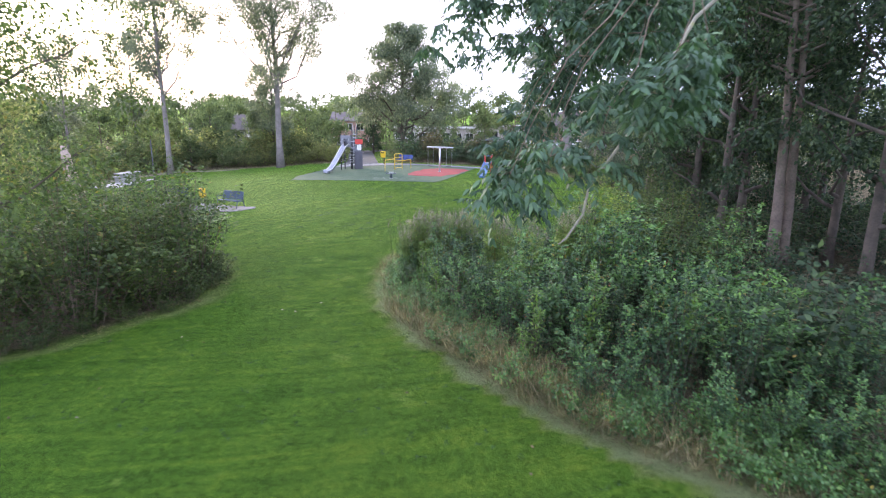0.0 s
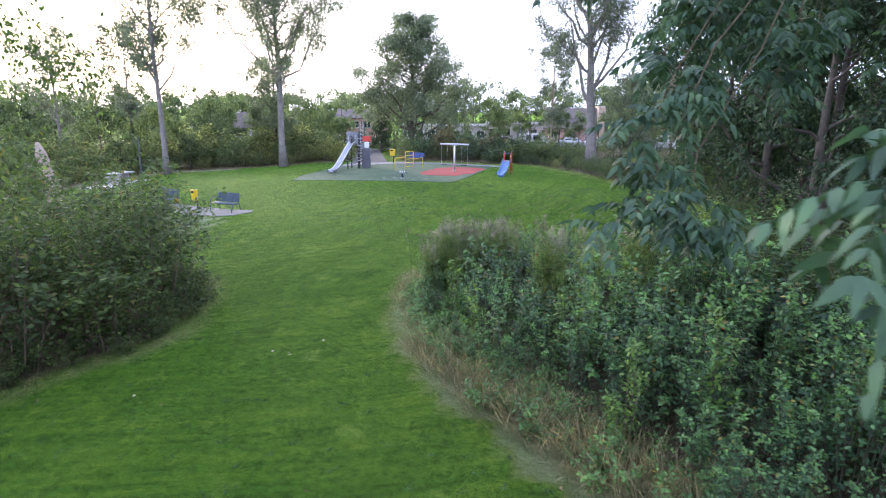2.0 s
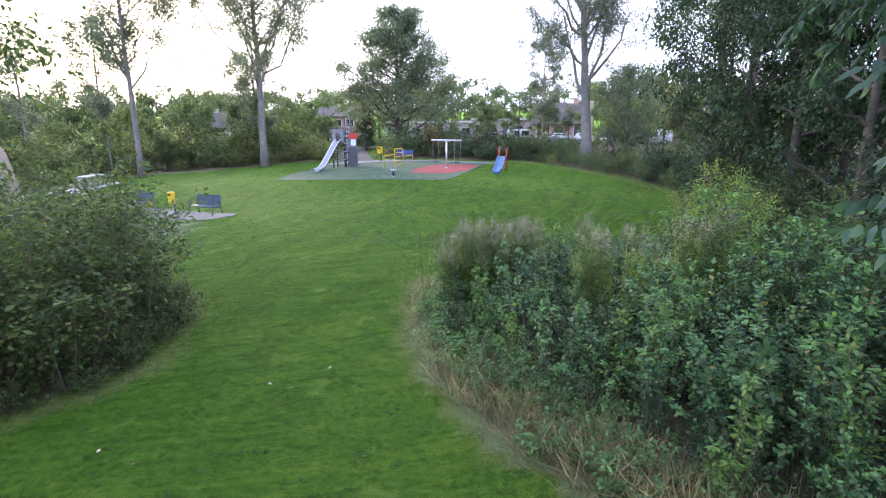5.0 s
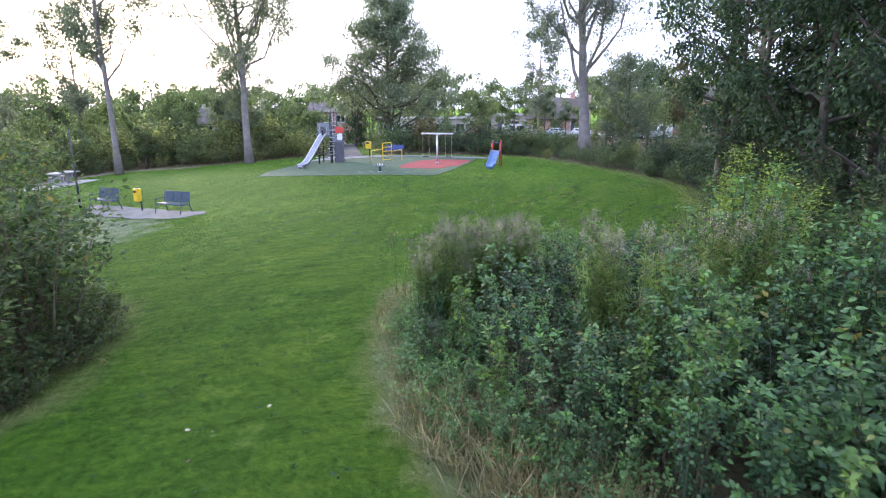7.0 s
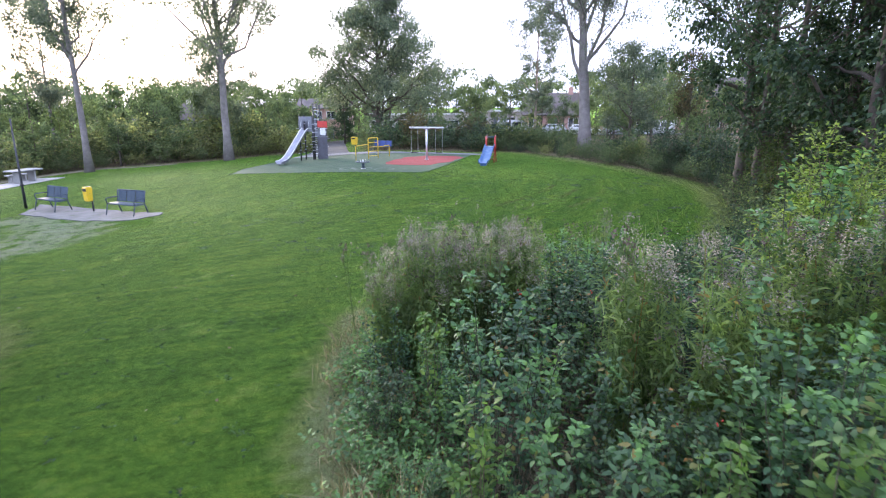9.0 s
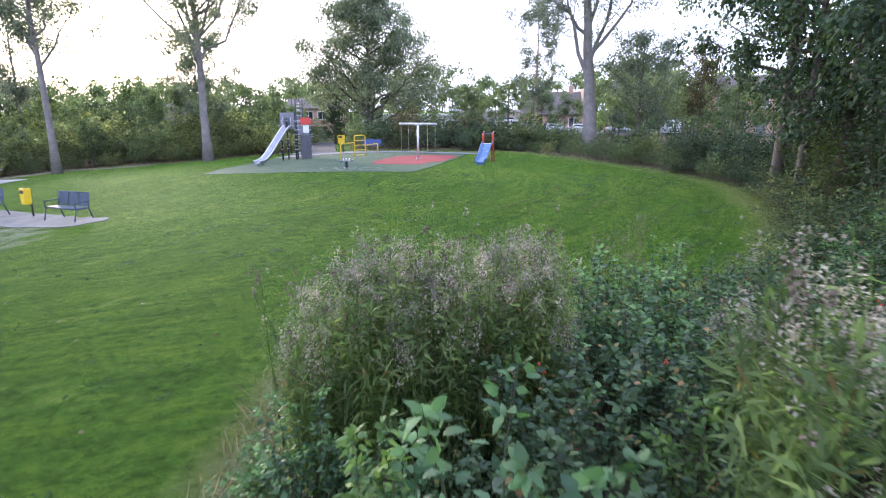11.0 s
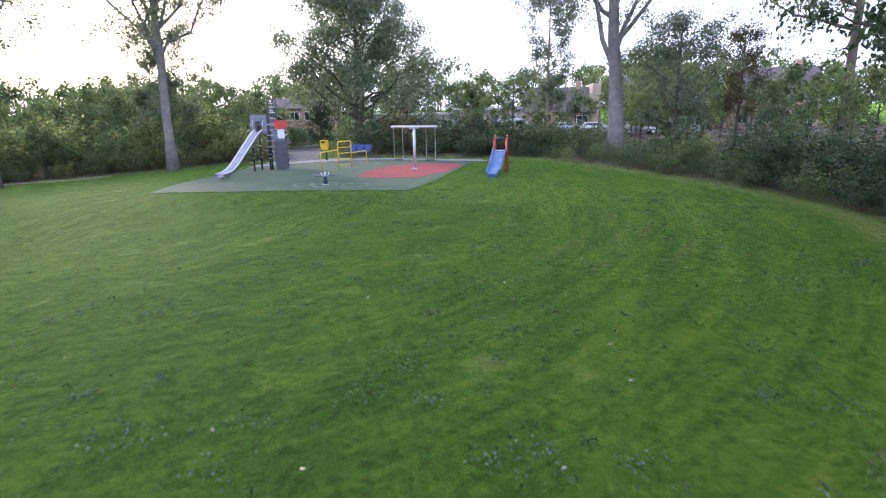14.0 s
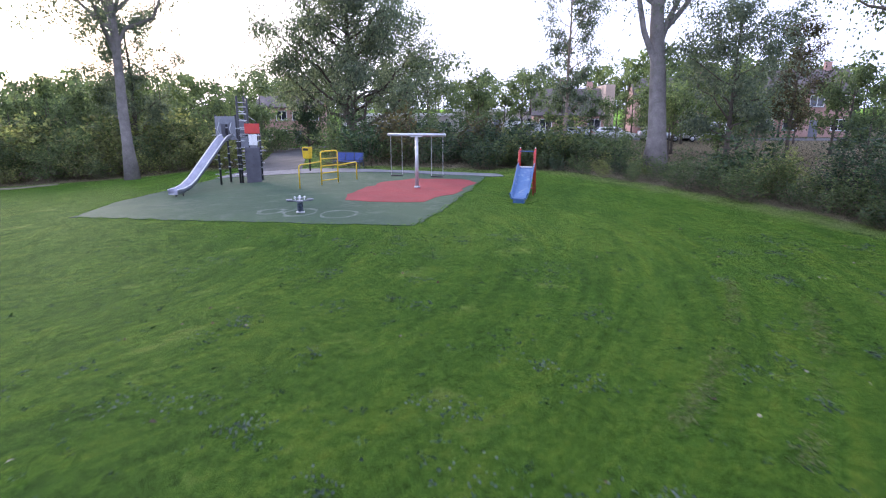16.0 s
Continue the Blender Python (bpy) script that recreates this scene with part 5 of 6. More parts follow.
# ---- playground ----
def slide_tower(m):
    t = thing("slide_tower", m, "black-post climbing tower with grey panels and steel slide", "climbing tower")
    D = 2.15
    for x, y, h in ((-0.5, -0.45, 3.25), (0.5, -0.45, 3.25), (-0.5, 0.5, 3.25), (0.5, 0.5, 4.1), (1.45, -0.35, 2.9), (1.2, 0.45, 2.5), (0.62, -0.45, 4.1), (1.08, -0.4, 4.0)):
        p = tube("post", [(x, y, -0.2), (x, y, h)], 0.05, M["black"], t, 10)
        for z in (0.7, 1.35, 2.0, 2.6):
            c = tube("clamp", [(x, y, z), (x, y, z + 0.05)], 0.062, M["galv"], p, 10)
        for q, z in enumerate((0.45, 0.95, 1.15, 1.7, 2.3)):
            s = (-1) ** (q + int(3 * h))
            tube("handhold", [(x, y, z), (x + 0.13 * s, y - 0.1, z + 0.02), (x + 0.2 * s, y - 0.1, z)], 0.018, M["galv"], p, 6)
    part("deck", box(1.15, 1.1, 0.06, pose(0, 0.02, D - 0.03)), M["panel"], t)
    part("side_deck", box(0.95, 0.9, 0.05, pose(0.98, 0.05, 1.55)), M["panel"], t)
    # entry panel with the opening for the slide
    bm = box(0.28, 0.035, 1.05, pose(-0.36, -0.5, D + 0.5))
    add_box(bm, 0.28, 0.035, 1.05, pose(0.36, -0.5, D + 0.5))
    add_box(bm, 0.44, 0.035, 0.36, pose(0, -0.5, D + 0.845))
    part("entry_panel", bm, M["panel"], t, "grey entry panel over the slide")
    part("back_panel", box(1.0, 0.035, 0.85, pose(0, 0.56, D + 0.45)), M["panel"], t)
    part("side_panel", box(0.035, 0.9, 0.7, pose(-0.56, 0.03, D + 0.4)), M["panel"], t)
    part("skirt_panel", box(0.95, 0.03, 0.5, pose(1.0, -0.42, 1.95)), M["panel"], t)
    part("red_panel", box(0.75, 0.03, 0.46, pose(1.28, -0.45, 2.62)), M["red"], t, "red side panel")
    part("white_panel", box(0.42, 0.03, 0.5, pose(1.3, -0.47, 2.1)), M["white"], t, "white panel")
    bm = box(0.76, 0.06, 1.72, pose(1.3, -0.62, 0.9), 0.03)
    for i in range(7):
        add_box(bm, 0.08, 0.06, 0.05, pose(1.0 + 0.16 * (i * 2 % 4), -0.67, 0.3 + 0.21 * i), 0.015)
    part("climbing_wall", bm, M["panel_dark"], t, "dark grey climbing wall")
    for i in range(9):
        z = 0.45 + 0.42 * i
        tube("rung", [(0.5, 0.5, z), (0.62, -0.45, z)], 0.018, M["galv"], t, 6)
    for i in range(11):
        z = 0.5 + 0.31 * i
        tube("rung", [(0.62, -0.45, z), (1.08, -0.4, z)], 0.02, M["galv"], t, 6)
    for i in range(4):
        tube("rope", [(0.62, -0.45, D + 0.1 + 0.42 * i), (1.45, -0.35, D + 0.05 + 0.25 * i)], 0.012, M["galv"], t, 6)
    # slide chute
    run = [(-0.5, D + 0.02), (-0.77, D - 0.02), (-1.15, D - 0.24), (-1.7, D - 0.62), (-2.25, D - 1.0), (-2.8, D - 1.38), (-3.3, D - 1.72), (-3.75, D - 1.93), (-4.15, D - 2.02), (-4.6, D - 2.04)]
    lean = lambda v: 0.085 * (v + 0.5)
    V, F = [], []
    prof = [(-0.23, 0.16), (-0.2, 0.17), (-0.18, 0.03), (-0.13, 0.0), (0.13, 0.0), (0.18, 0.03), (0.2, 0.17), (0.23, 0.16), (0.21, -0.02), (0.15, -0.03), (-0.15, -0.03), (-0.21, -0.02)]
    k = len(prof)
    for y, z in run:
        V += [(x + lean(y), y, z + dz) for x, dz in prof]
    for i in range(len(run) - 1):
        for j in range(k):
            F.append((i * k + j, i * k + (j + 1) % k, (i + 1) * k + (j + 1) % k, (i + 1) * k + j))
    F += [tuple(range(k)), tuple((len(run) - 1) * k + j for j in range(k))[::-1]]
    ch = raw("slide_chute", V, F, M["steel"], t, True)
    tagged(ch, "polished steel slide chute")
    for s in (-1, 1):
        tube("slide_rail", [(s * 0.225 + lean(y), y, z + 0.17) for y, z in run], 0.028, M["white"], ch, 8)
        tube("slide_foot", [(s * 0.17 + lean(-4.2), -4.2, -0.15), (s * 0.17 + lean(-4.2), -4.2, D - 2.03)], 0.03, M["black"], ch, 8)
    for s in (-1, 1):
        tube("grab_rail", [(s * 0.3, -0.5, D + 0.1), (s * 0.3, -0.72, D + 0.45), (s * 0.3, -0.5, D + 0.75)], 0.018, M["galv"], t, 8)
    return t


x_, y_, f_ = out(-14.35, 52.7)
slide_tower(on(x_ - 0.12, y_, -2, 0.014) @ Matrix.Diagonal((f_, f_, f_, 1)))


def swing_set(m):
    t = thing("swing_set", m, "grey steel T-shaped swing set with two chain swings", "swing")
    tube("post", [(0, 0, -0.1), (0, 0, 2.18)], 0.075, M["galv"], t, 14)
    tube("base_collar", [(0, 0, 0), (0, 0, 0.06)], 0.13, M["galv"], t, 14)
    tube("beam", [(-1.22, 0, 2.24), (1.22, 0, 2.24)], 0.065, M["galv"], t, 14)
    part("bracket", box(0.5, 0.16, 0.04, pose(0, 0, 2.165)), M["galv"], t)
    for s in (-1, 1):
        tube("end_cap", [(s * 1.22, 0, 2.24), (s * 1.27, 0, 2.24)], [0.072, 0.06], M["galv"], t, 12)
    for c in (-0.9, 0.9):
        st = part("swing_seat", box(0.5, 0.19, 0.05, pose(c, 0, 0.5), 0.015), M["rubber"], t, "black rubber swing seat")
        for s in (-0.25, 0.25):
            V, F = [], []
            links = []
            for i in range(21):
                z = 0.53 + i * 0.075
                dx, dy = (0.012, 0) if i % 2 else (0, 0.012)
                links.append(tube_arrays([(c + s - dx, -dy, z), (c + s - dx, -dy, z + 0.07)], 0.007, 3, False))
                links.append(tube_arrays([(c + s + dx, dy, z), (c + s + dx, dy, z + 0.07)], 0.007, 3, False))
            V, F = joined(links)
            raw("chain", V, F, M["galv"], st)
            tube("hanger", [(c + s, 0, 2.2), (c + s, 0, 2.1)], 0.018, M["galv"], t, 8)
    return t


swing_set(on(-5.35, 51.75, -7, 0.022))


def small_slide(m):
    t = thing("small_slide", m, "small toddler slide with blue chute and red ladder frame", "slide")
    D = 1.05
    for s in (-1, 1):
        tube("ladder_rail", [(s * 0.3, 0.75, -0.1), (s * 0.3, 0.35, D), (s * 0.3, 0.3, 1.8)], 0.032, M["red"], t, 10)
        tube("leg", [(s * 0.3, -0.05, -0.1), (s * 0.3, -0.05, D + 0.05), (s * 0.3, -0.02, 1.75)], 0.03, M["red"], t, 10)
        part("side_panel", box(0.025, 0.4, 0.62, pose(s * 0.3, 0.15, 1.34)), M["red"], t, "red side panel")
        bmk = bmesh.new()
        bmesh.ops.create_icosphere(bmk, subdivisions=1, radius=0.035, matrix=pose(s * 0.3, 0.3, 1.83))
        part("cap", bmk, M["white"], t)
    for i in range(4):
        z = 0.2 + 0.22 * i
        part("step", box(0.56, 0.12, 0.03, pose(0, 0.7 - 0.36 * z, z)), M["red"], t)
    part("deck", box(0.58, 0.4, 0.04, pose(0, 0.14, D)), M["panel"], t)
    tube("top_rail", [(-0.3, -0.02, 1.72), (0.3, -0.02, 1.72)], 0.02, M["blue_slide"], t, 8)
    run = [(-0.02, D + 0.03), (-0.25, D - 0.03), (-0.6, D - 0.25), (-1.0, D - 0.5), (-1.35, D - 0.7), (-1.65, D - 0.83), (-1.9, D - 0.88), (-2.15, D - 0.87)]
    prof = [(-0.34, 0.17), (-0.3, 0.18), (-0.25, 0.03), (-0.18, 0), (0.18, 0), (0.25, 0.03), (0.3, 0.18), (0.34, 0.17), (0.28, -0.02), (0.2, -0.035), (-0.2, -0.035), (-0.28, -0.02)]
    k = len(prof)
    V = [(x, y, z + dz) for y, z in run for x, dz in prof]
    F = [(i * k + j, i * k + (j + 1) % k, (i + 1) * k + (j + 1) % k, (i + 1) * k + j) for i in range(len(run) - 1) for j in range(k)]
    F += [tuple(range(k)), tuple((len(run) - 1) * k + j for j in range(k))[::-1]]
    ch = raw("slide_chute", V, F, M["blue_slide"], t, True)
    tagged(ch, "scuffed light-blue plastic slide chute")
    for s in (-1, 1):
        tube("rim", [(s * 0.32, y, z + 0.18) for y, z in run], 0.025, M["blue_slide"], ch, 8)
    part("top_lip", box(0.62, 0.06, 0.05, pose(0, -0.03, D + 0.06), 0.02), M["white"], ch)
    part("foot_block", box(0.4, 0.3, 0.2, pose(0, -1.95, 0.04)), M["blue_slide"], ch)
    return t


small_slide(on(-0.75, 50.2, -9))


def climbing_bars(m):
    t = thing("climbing_bars", m, "yellow steel climbing frame with low side bars", "climbing frame")
    w, h = 0.5, 1.5
    tube("main_frame", [(-w, 0, -0.1)] + bend((-w, 0, 0), (-w, 0, h), (w, 0, h), 0.14) + bend((-w, 0, h), (w, 0, h), (w, 0, 0), 0.14) + [(w, 0, -0.1)], 0.032, M["yellow"], t, 10)
    for z in (0.18, 0.52, 0.84, 1.16):
        tube("rung", [(-w, 0, z), (w, 0, z)], 0.024, M["yellow"], t, 8)
    tube("side_bar", [(-w, 0, 1.05)] + bend((-w, 0, 1.05), (-1.75, 0, 0.98), (-1.75, 0, 0), 0.12) + [(-1.75, 0, -0.1)], 0.03, M["yellow"], t, 10)
    tube("side_bar", [(w, 0, 0.8)] + bend((w, 0, 0.8), (1.7, 0, 0.88), (1.7, 0, 0), 0.12) + [(1.7, 0, -0.1)], 0.03, M["yellow"], t, 10)
    return t


climbing_bars(on(-9.65, 53.2, 58, 0.014))


def spring_rocker(m):
    t = thing("spring_rocker", m, "blue-grey four-seat spring rocker with white grips", "spring toy")
    coil = [(0.11 * math.cos(a), 0.11 * math.sin(a), 0.05 + 0.06 * a / (2 * math.pi)) for a in np.linspace(0, 2 * math.pi * 6, 80)]
    tube("spring", [tuple(map(float, p)) for p in coil], 0.022, M["blue_bench"], t, 6)
    tube("core", [(0, 0, 0), (0, 0, 0.42)], 0.06, M["black"], t, 8)
    part("base_plate", box(0.34, 0.34, 0.03, pose(0, 0, 0.02)), M["galv"], t)
    part("cross_beam", add_box(box(1.0, 0.1, 0.05, pose(0, 0, 0.46), 0.02), 0.1, 1.0, 0.05, pose(0, 0, 0.465), 0.02), M["panel"], t)
    for k in range(4):
        a = math.pi / 2 * k
        bm = bmesh.new()
        bmesh.ops.create_cone(bm, cap_ends=True, segments=14, radius1=0.14, radius2=0.13, depth=0.04, matrix=pose(0.43 * math.cos(a), 0.43 * math.sin(a), 0.51))
        part("seat", bm, M["panel"], t)
        tube("grip", [(0.18 * math.cos(a), 0.18 * math.sin(a), 0.48), (0.2 * math.cos(a), 0.2 * math.sin(a), 0.58)], 0.02, M["white"], t, 8)
        bm = bmesh.new()
        bmesh.ops.create_icosphere(bm, subdivisions=2, radius=0.045, matrix=pose(0.2 * math.cos(a), 0.2 * math.sin(a), 0.6))
        part("knob", bm, M["white"], t, "", True)
    return t


spring_rocker(on(-8.4, 45.7, 20, 0.014) @ Matrix.Diagonal((0.8, 0.8, 0.86, 1)))


def scuff(x, y, r, w, seed):
    """A pale worn ring on the rubber."""
    V, F = [], []
    for k in range(32):
        a = 2 * math.pi * k / 32
        n1, n2 = 0.25 * noise.noise(Vector((math.cos(a) * 1.5, math.sin(a) * 1.5, seed))), 0.25 * noise.noise(Vector((math.cos(a) * 1.5, math.sin(a) * 1.5, seed + 5)))
        grow = max(0.02, 0.5 + 2.4 * n2)
        for rr in (r * (1 + n1 * 0.4), r * (1 + n1 * 0.4) + w * grow):
            px, py = x + rr * math.cos(a), y + rr * math.sin(a)
            V.append((px, py, ter(px, py) + 0.019))
    for k in range(32):
        j = (k + 1) % 32
        F.append((2 * k, 2 * k + 1, 2 * j + 1, 2 * j))
    ob = raw("scuffed_ring", V, F, M["mat_scuff"])
    tagged(ob, "pale scuffed ring worn into the rubber surface", "wear mark", "wear marks", "structure")


scuff(-8.4, 45.7, 0.5, 0.28, 1)
scuff(-9.55, 46.0, 0.35, 0.3, 2)
scuff(-7.0, 45.4, 0.55, 0.25, 3)


def bench(m, mat, label):
    t = thing("park_bench", m, label, "bench", "park benches")
    for s in (-1, 0, 1):
        part("seat_panel", box(0.52, 0.44, 0.025, pose(s * 0.535, 0, 0.45), 0.012), mat, t)
        part("back_panel", box(0.49, 0.025, 0.44, pose(s * 0.535, 0.26, 0.48, -12) @ pose(0, 0, 0.22), 0.012), mat, t)
    for s in (-1, 1):
        x = s * 0.82
        tube("leg_frame", [(x, -0.36, 0.0), (x, -0.24, 0.42), (x, 0.2, 0.42)], 0.024, M["blue_bench"], t, 8)
        tube("back_leg", [(x, 0.4, 0.0), (x, 0.24, 0.45), (x, 0.34, 0.93)], 0.024, M["blue_bench"], t, 8)
        tube("armrest", [(x, -0.24, 0.42)] + bend((x, -0.24, 0.42), (x, -0.3, 0.66), (x, 0.25, 0.66), 0.1) + [(x, 0.28, 0.66)], 0.02, M["blue_bench"], t, 8)
    tube("seat_rail", [(-0.82, -0.22, 0.43), (0.82, -0.22, 0.43)], 0.02, M["blue_bench"], t, 8)
    for s in (-0.268, 0.268):
        tube("back_strut", [(s, 0.27, 0.46), (s, 0.36, 0.93)], 0.016, M["black"], t, 6)
    tube("back_rail", [(-0.82, 0.35, 0.93), (0.82, 0.35, 0.93)], 0.02, M["blue_bench"], t, 8)
    return t


bench(on(*out(-15.7, 33.45)[:2], -14, 0.03) @ Matrix.Diagonal((1.07, 1.12, 1.2, 1)), M["blue_bench"], "dark blue slatted steel park bench on the paving")
bench(on(*out(-20.2, 34.5)[:2], -20, 0.03) @ Matrix.Diagonal((1.03, 1.12, 1.22, 1)), M["blue_bench"], "dark blue slatted steel park bench near the lamp post")
bench(on(-10.6, 59.9, -8, 0.03), M["blue_bright"], "deep blue steel bench behind the climbing frame")


def litter_bin(m):
    t = thing("litter_bin", m, "yellow litter bin with a black opening on a post", "bin", "yellow litter bins")
    tube("post", [(0, 0.12, -0.4), (0, 0.12, 1.0)], 0.035, M["black"], t, 10)
    bm = bmesh.new()
    made = bmesh.ops.create_cube(bm, size=1, matrix=pose(0, -0.05, 0.8) @ Matrix.Diagonal((0.34, 0.29, 0.62, 1)))
    for v in made["verts"]:
        if v.co.z < 0.7:
            v.co.x *= 0.86
            v.co.y = -0.05 + (v.co.y + 0.05) * 0.86
    bmesh.ops.bevel(bm, geom=bm.edges[:], offset=0.03, segments=2, affect="EDGES")
    part("body", bm, M["yellow"], t)
    part("opening", box(0.22, 0.03, 0.13, pose(0, -0.19, 1.0), 0.01), M["black"], t, "black opening")
    part("lid", box(0.3, 0.24, 0.025, pose(0, -0.05, 1.12), 0.01), M["yellow"], t)
    part("ash_plate", box(0.12, 0.1, 0.02, pose(0.04, -0.06, 1.142), 0.005), M["black"], t, "black stub plate")
    return t


litter_bin(on(*out(-18.1, 34.3)[:2], -15, 0.03) @ Matrix.Diagonal((1.1, 1.1, 1.1, 1)))
litter_bin(on(-13.05, 60.1, -10, 0.25) @ Matrix.Diagonal((1.5, 1.4, 1.05, 1)))

lp_ = thing("lamp_post", on(*out(-21.7, 34.6)[:2]) @ Matrix.Diagonal((1.1, 1.1, 1.1, 1)), "thin dark green lamp post by the benches", "lamp post")
tube("post", [(0, 0, -0.1), (0, 0, 1.1), (0, 0, 4.1)], [0.065, 0.05, 0.032], M["black"], lp_, 10)
tube("collar", [(0, 0, 1.05), (0, 0, 1.15)], 0.075, M["black"], lp_, 10)
part("fuse_door", box(0.02, 0.05, 0.28, pose(0.06, 0, 0.6)), M["black"], lp_)


def outdoor_table(m):
    t = thing("outdoor_table", m, "grey concrete outdoor table on two stout supports", "table")
    part("tabletop", box(1.1, 2.4, 0.08, pose(0, 0, 0.76), 0.02), M["concrete"], t)
    for s in (-1, 1):
        part("support", box(0.6, 0.16, 0.72, pose(0, s * 0.65, 0.36), 0.03), M["concrete"], t)
    return t


outdoor_table(on(*out(-27.95, 41.2)[:2], 0, 0.04) @ Matrix.Diagonal((1.13, 1.06, 1.26, 1)))
blk = thing("concrete_seat", on(*out(-28.85, 41.6)[:2], 0, 0.04) @ Matrix.Diagonal((1.3, 1.3, 1.3, 1)), "low pale concrete seat block beside the table", "seat")
part("seat", box(0.36, 1.5, 0.08, pose(0, 0, 0.44), 0.02), M["concrete"], blk)
for s_ in (-1, 1):
    part("support", box(0.3, 0.14, 0.4, pose(0, s_ * 0.5, 0.2), 0.02), M["concrete"], blk)


# ---- street behind the park ----
def car(m, paint, label, van=False):
    t = thing("parked_car", m, label, "car", "parked cars")
    if van:
        prof = [(-2.3, 0.35), (-2.3, 1.85), (-2.1, 1.98), (0.9, 1.98), (1.35, 1.75), (1.75, 1.15), (2.35, 0.95), (2.45, 0.35)]
    else:
        prof = [(-2.1, 0.35), (-2.15, 0.85), (-1.95, 1.0), (-1.55, 1.42), (0.2, 1.46), (0.95, 1.0), (1.9, 0.85), (2.1, 0.6), (2.1, 0.35)]
    bm = bmesh.new()
    a = [bm.verts.new((x, -0.85, z)) for x, z in prof]
    f = bm.faces.new(a)
    r = bmesh.ops.extrude_face_region(bm, geom=[f])
    for v in r["geom"]:
        if isinstance(v, bmesh.types.BMVert):
            v.co.y = 0.85
    for v in bm.verts:
        if v.co.z > 1.1:
            v.co.y *= 0.84
    bmesh.ops.recalc_face_normals(bm, faces=bm.faces[:])
    bmesh.ops.bevel(bm, geom=bm.edges[:], offset=0.06, segments=2, affect="EDGES")
    part("body", bm, paint, t, "", True)
    top = 1.75 if van else 1.36
    for s in (-1, 1):
        part("side_window", box(1.0, 0.02, top - 1.12, pose(0.25 if van else -0.2, s * 0.79, (top + 1.08) / 2, s * (12 if not van else 6))), M["glass"], t)
        part("side_window", box(0.7, 0.02, top - 1.12, pose(-0.9 if van else -1.1, s * 0.79, (top + 1.08) / 2, s * (12 if not van else 6))), M["glass"], t)
        for x in (-1.35, 1.35):
            w = tube("wheel", [(x, s * 0.68, 0.32), (x, s * 0.88, 0.32)], 0.32, M["rubber"], t, 18)
            tube("rim", [(x, s * 0.87, 0.32), (x, s * 0.895, 0.32)], 0.2, M["galv"], w, 14)
    fx = 1.56 if van else 0.62
    part("windscreen", box(0.02, 1.25, 0.6, pose(fx, 0, 1.45 if van else 1.25, 0, -33 if van else -55)), M["glass"], t)
    part("rear_window", box(0.02, 1.2, 0.45, pose(-2.28 if van else -1.78, 0, 1.45 if van else 1.23, 0, 0 if van else 42)), M["glass"], t)
    for s in (-1, 1):
        part("headlight", box(0.06, 0.3, 0.14, pose(2.3 if van else 2.0, s * 0.6, 0.82 if van else 0.75)), M["white"], t)
        part("tail_light", box(0.05, 0.14, 0.2, pose(-2.3 if van else -2.12, s * 0.72, 0.9)), M["red"], t)
    return t


for x, y, rz, p, lb, v in ((0.6, 88.2, 4, "car_white", "white parked van behind the hedge", True), (5.2, 88.4, 184, "car_silver", "silver parked car behind the hedge", False), (9.6, 88.6, 3, "car_white", "white parked car behind the hedge", False),
                           (14.2, 88.8, 2, "car_silver", "light grey parked car behind the hedge", False), (18.6, 89, 183, "car_white", "white parked van near the trees", True), (-3.6, 88, 2, "car_dark", "dark parked car behind the hedge", False)):
    car(on(x, y, rz, 0.0), M[p], lb, v)


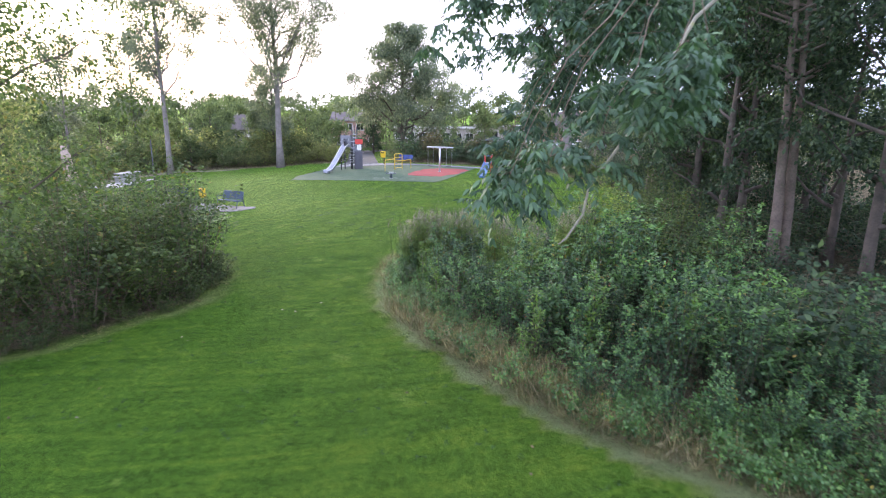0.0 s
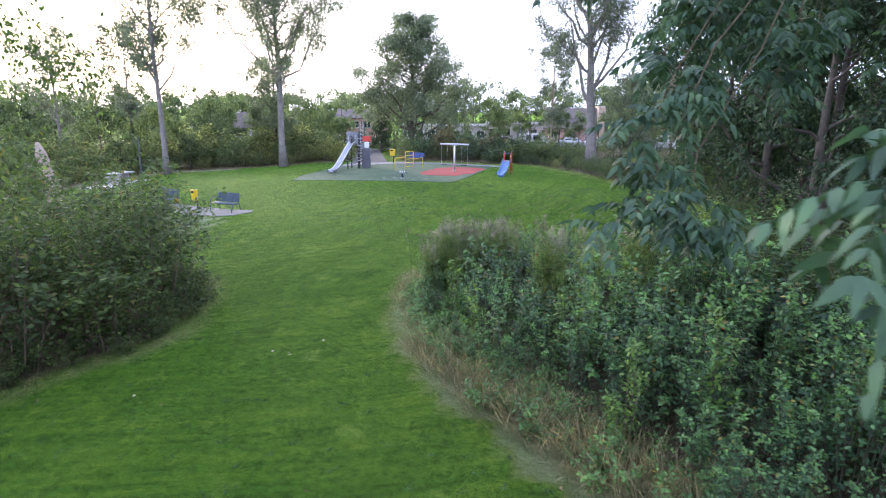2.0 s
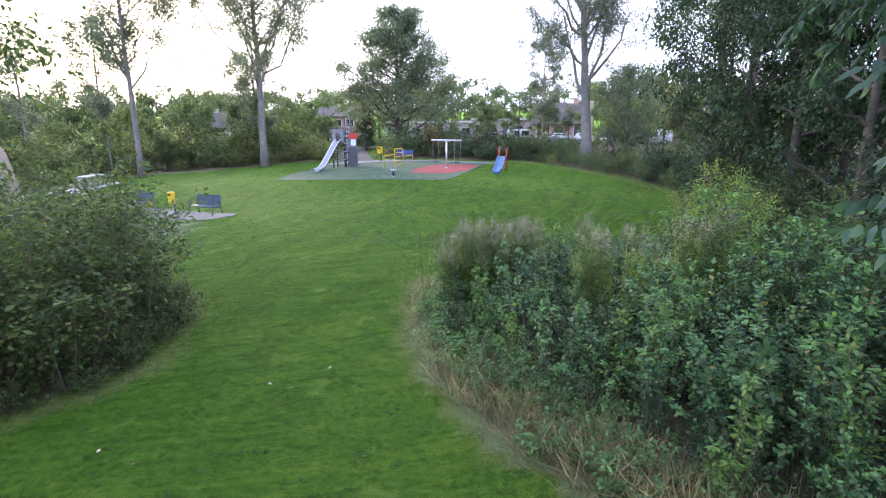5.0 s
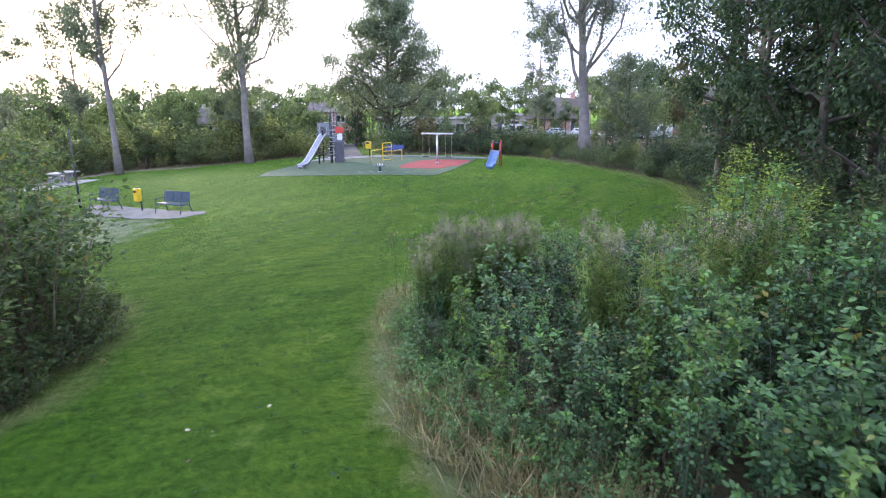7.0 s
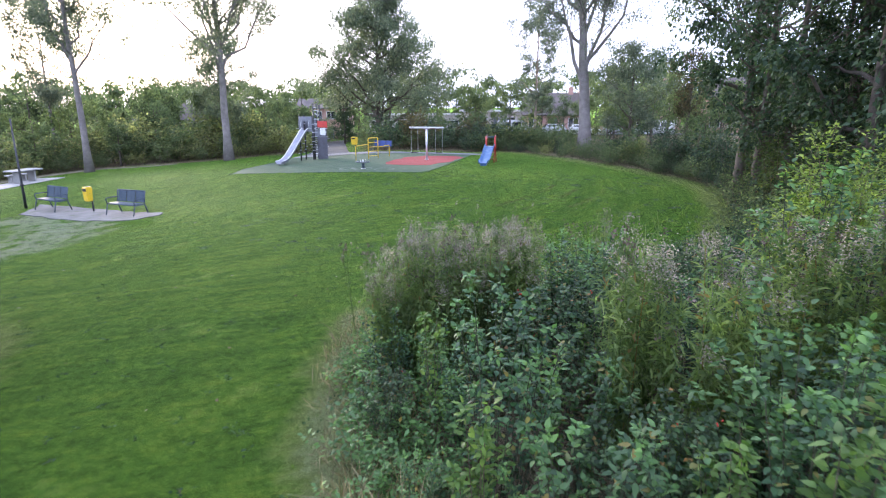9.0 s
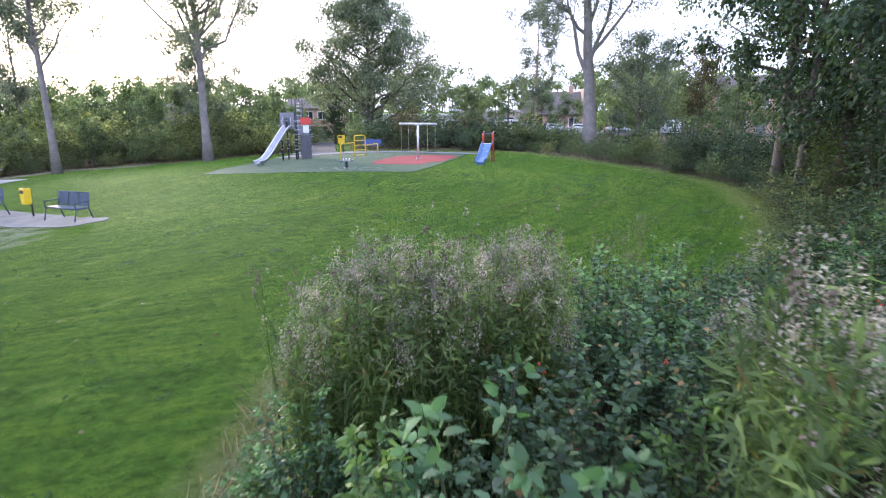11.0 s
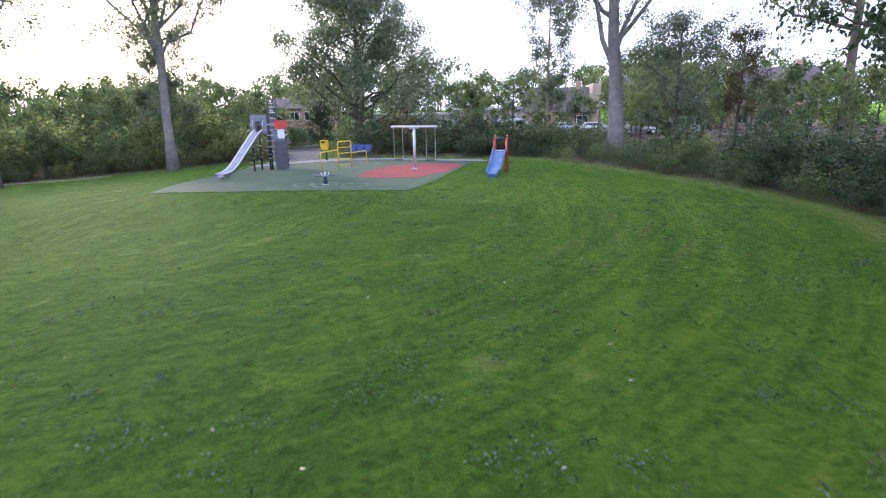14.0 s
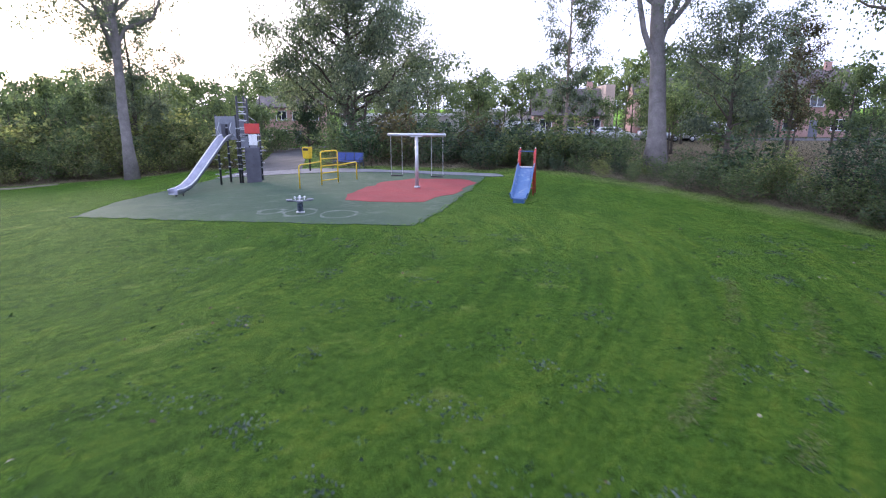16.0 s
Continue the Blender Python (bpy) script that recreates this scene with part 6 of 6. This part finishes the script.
def house(m, w, d, h, wall, roof, label, cols, floors, gable=True, rise=2.6):
    t = thing("house", m, label, "house", "houses behind the park")
    bm = bmesh.new()
    add_box(bm, w, d, h, pose(0, 0, h / 2), 0)
    if gable:
        for s in (-1, 1):
            v = [bm.verts.new(p) for p in ((s * w / 2, -d / 2, h), (s * w / 2, d / 2, h), (s * w / 2, 0, h + rise))]
            bm.faces.new(v)
    wl = part("wall", bm, M[wall], t)
    bm = bmesh.new()
    if gable:
        ang = math.degrees(math.atan2(rise, d / 2))
        ln = math.hypot(d / 2, rise) + 0.5
        for s in (-1, 1):
            add_box(bm, w + 0.6, ln, 0.16, pose(0, s * (d / 4 + 0.15), h + rise / 2 - 0.03, -s * ang), 0.02)
        rf = part("roof", bm, M[roof], t)
        bmc = box(0.7, 0.6, 1.4, pose(w * 0.3, 0, h + rise + 0.3), 0.02)
        part("chimney", bmc, M[wall], rf)
    else:
        add_box(bm, w + 0.5, d + 0.5, 0.28, pose(0, 0, h + 0.14), 0.02)
        rf = part("roof", bm, M[roof], t)
        part("fascia", box(w + 0.6, 0.06, 0.34, pose(0, -d / 2 - 0.28, h + 0.14), 0.01), M["white"], t, "white fascia board")
    for f in range(floors):
        for c in range(cols):
            x = -w / 2 + w * (c + 0.5) / cols
            z = 1.5 + 2.7 * f
            if f == 0 and c == cols // 2:
                dr = part("door", box(0.95, 0.08, 2.05, pose(x, -d / 2 - 0.01, 1.03)), M["panel"], t)
                part("handle", box(0.1, 0.05, 0.03, pose(x + 0.35, -d / 2 - 0.07, 1.0), 0.005), M["galv"], dr)
                continue
            bmf = bmesh.new()
            for sx, sz, px, pz in ((1.5, 0.09, 0, 0.62), (1.5, 0.09, 0, -0.62), (0.09, 1.3, 0.72, 0), (0.09, 1.3, -0.72, 0), (0.06, 1.3, 0, 0)):
                add_box(bmf, sx, 0.1, sz, pose(x + px, -d / 2 - 0.03, z + pz), 0)
            wn = part("window", bmf, M["white"], t)
            part("pane", box(1.4, 0.02, 1.24, pose(x, -d / 2 - 0.012, z), 0), M["glass"], wn)
            part("sill", box(1.65, 0.18, 0.05, pose(x, -d / 2 - 0.08, z - 0.7), 0.005), M["concrete"], wn)
    return t


house(on(-33, 112, 12, -0.1), 9, 8, 5.4, "brick_pink", "roof", "two-storey pinkish brick house with a dark tiled roof", 4, 2, True, 1.5)
house(on(-17, 114, 4, -0.1), 16, 8, 3.0, "render_wall", "roof_flat", "low pale bungalow with a flat roof and white windows", 7, 1, False)
house(on(-2.6, 110, 2, -0.1), 11.5, 8, 3.0, "render_wall", "roof_flat", "low pale row house with a flat roof and white trim", 5, 1, False)
gh = house(on(6.2, 102, 0, -0.1), 8.6, 7, 2.7, "brick_pink", "roof", "low brick house with dark roof and tall beige gable", 3, 1, True, 2.9)
part("gable_wall", box(1.1, 7.3, 6.1, pose(4.5, 0, 3.05), 0.03), M["brick_beige"], gh, "tall beige brick gable wall")
house(on(22, 114, -4, -0.1), 11, 8, 4.8, "brick_pink", "roof", "two-storey brick house with a brown tiled roof", 4, 2)
house(on(34, 104, -10, -0.1), 10, 8, 5.2, "brick_pink", "roof", "two-storey brick house among the trees", 4, 2)
house(on(-58, 104, 25, -0.1), 10, 8, 5.2, "render_wall", "roof", "pale two-storey house beyond the thicket", 4, 2)
house(on(-78, 60, 60, -0.1), 10, 8, 3.2, "render_wall", "roof_flat", "low pale house beyond the trees", 4, 1, False)
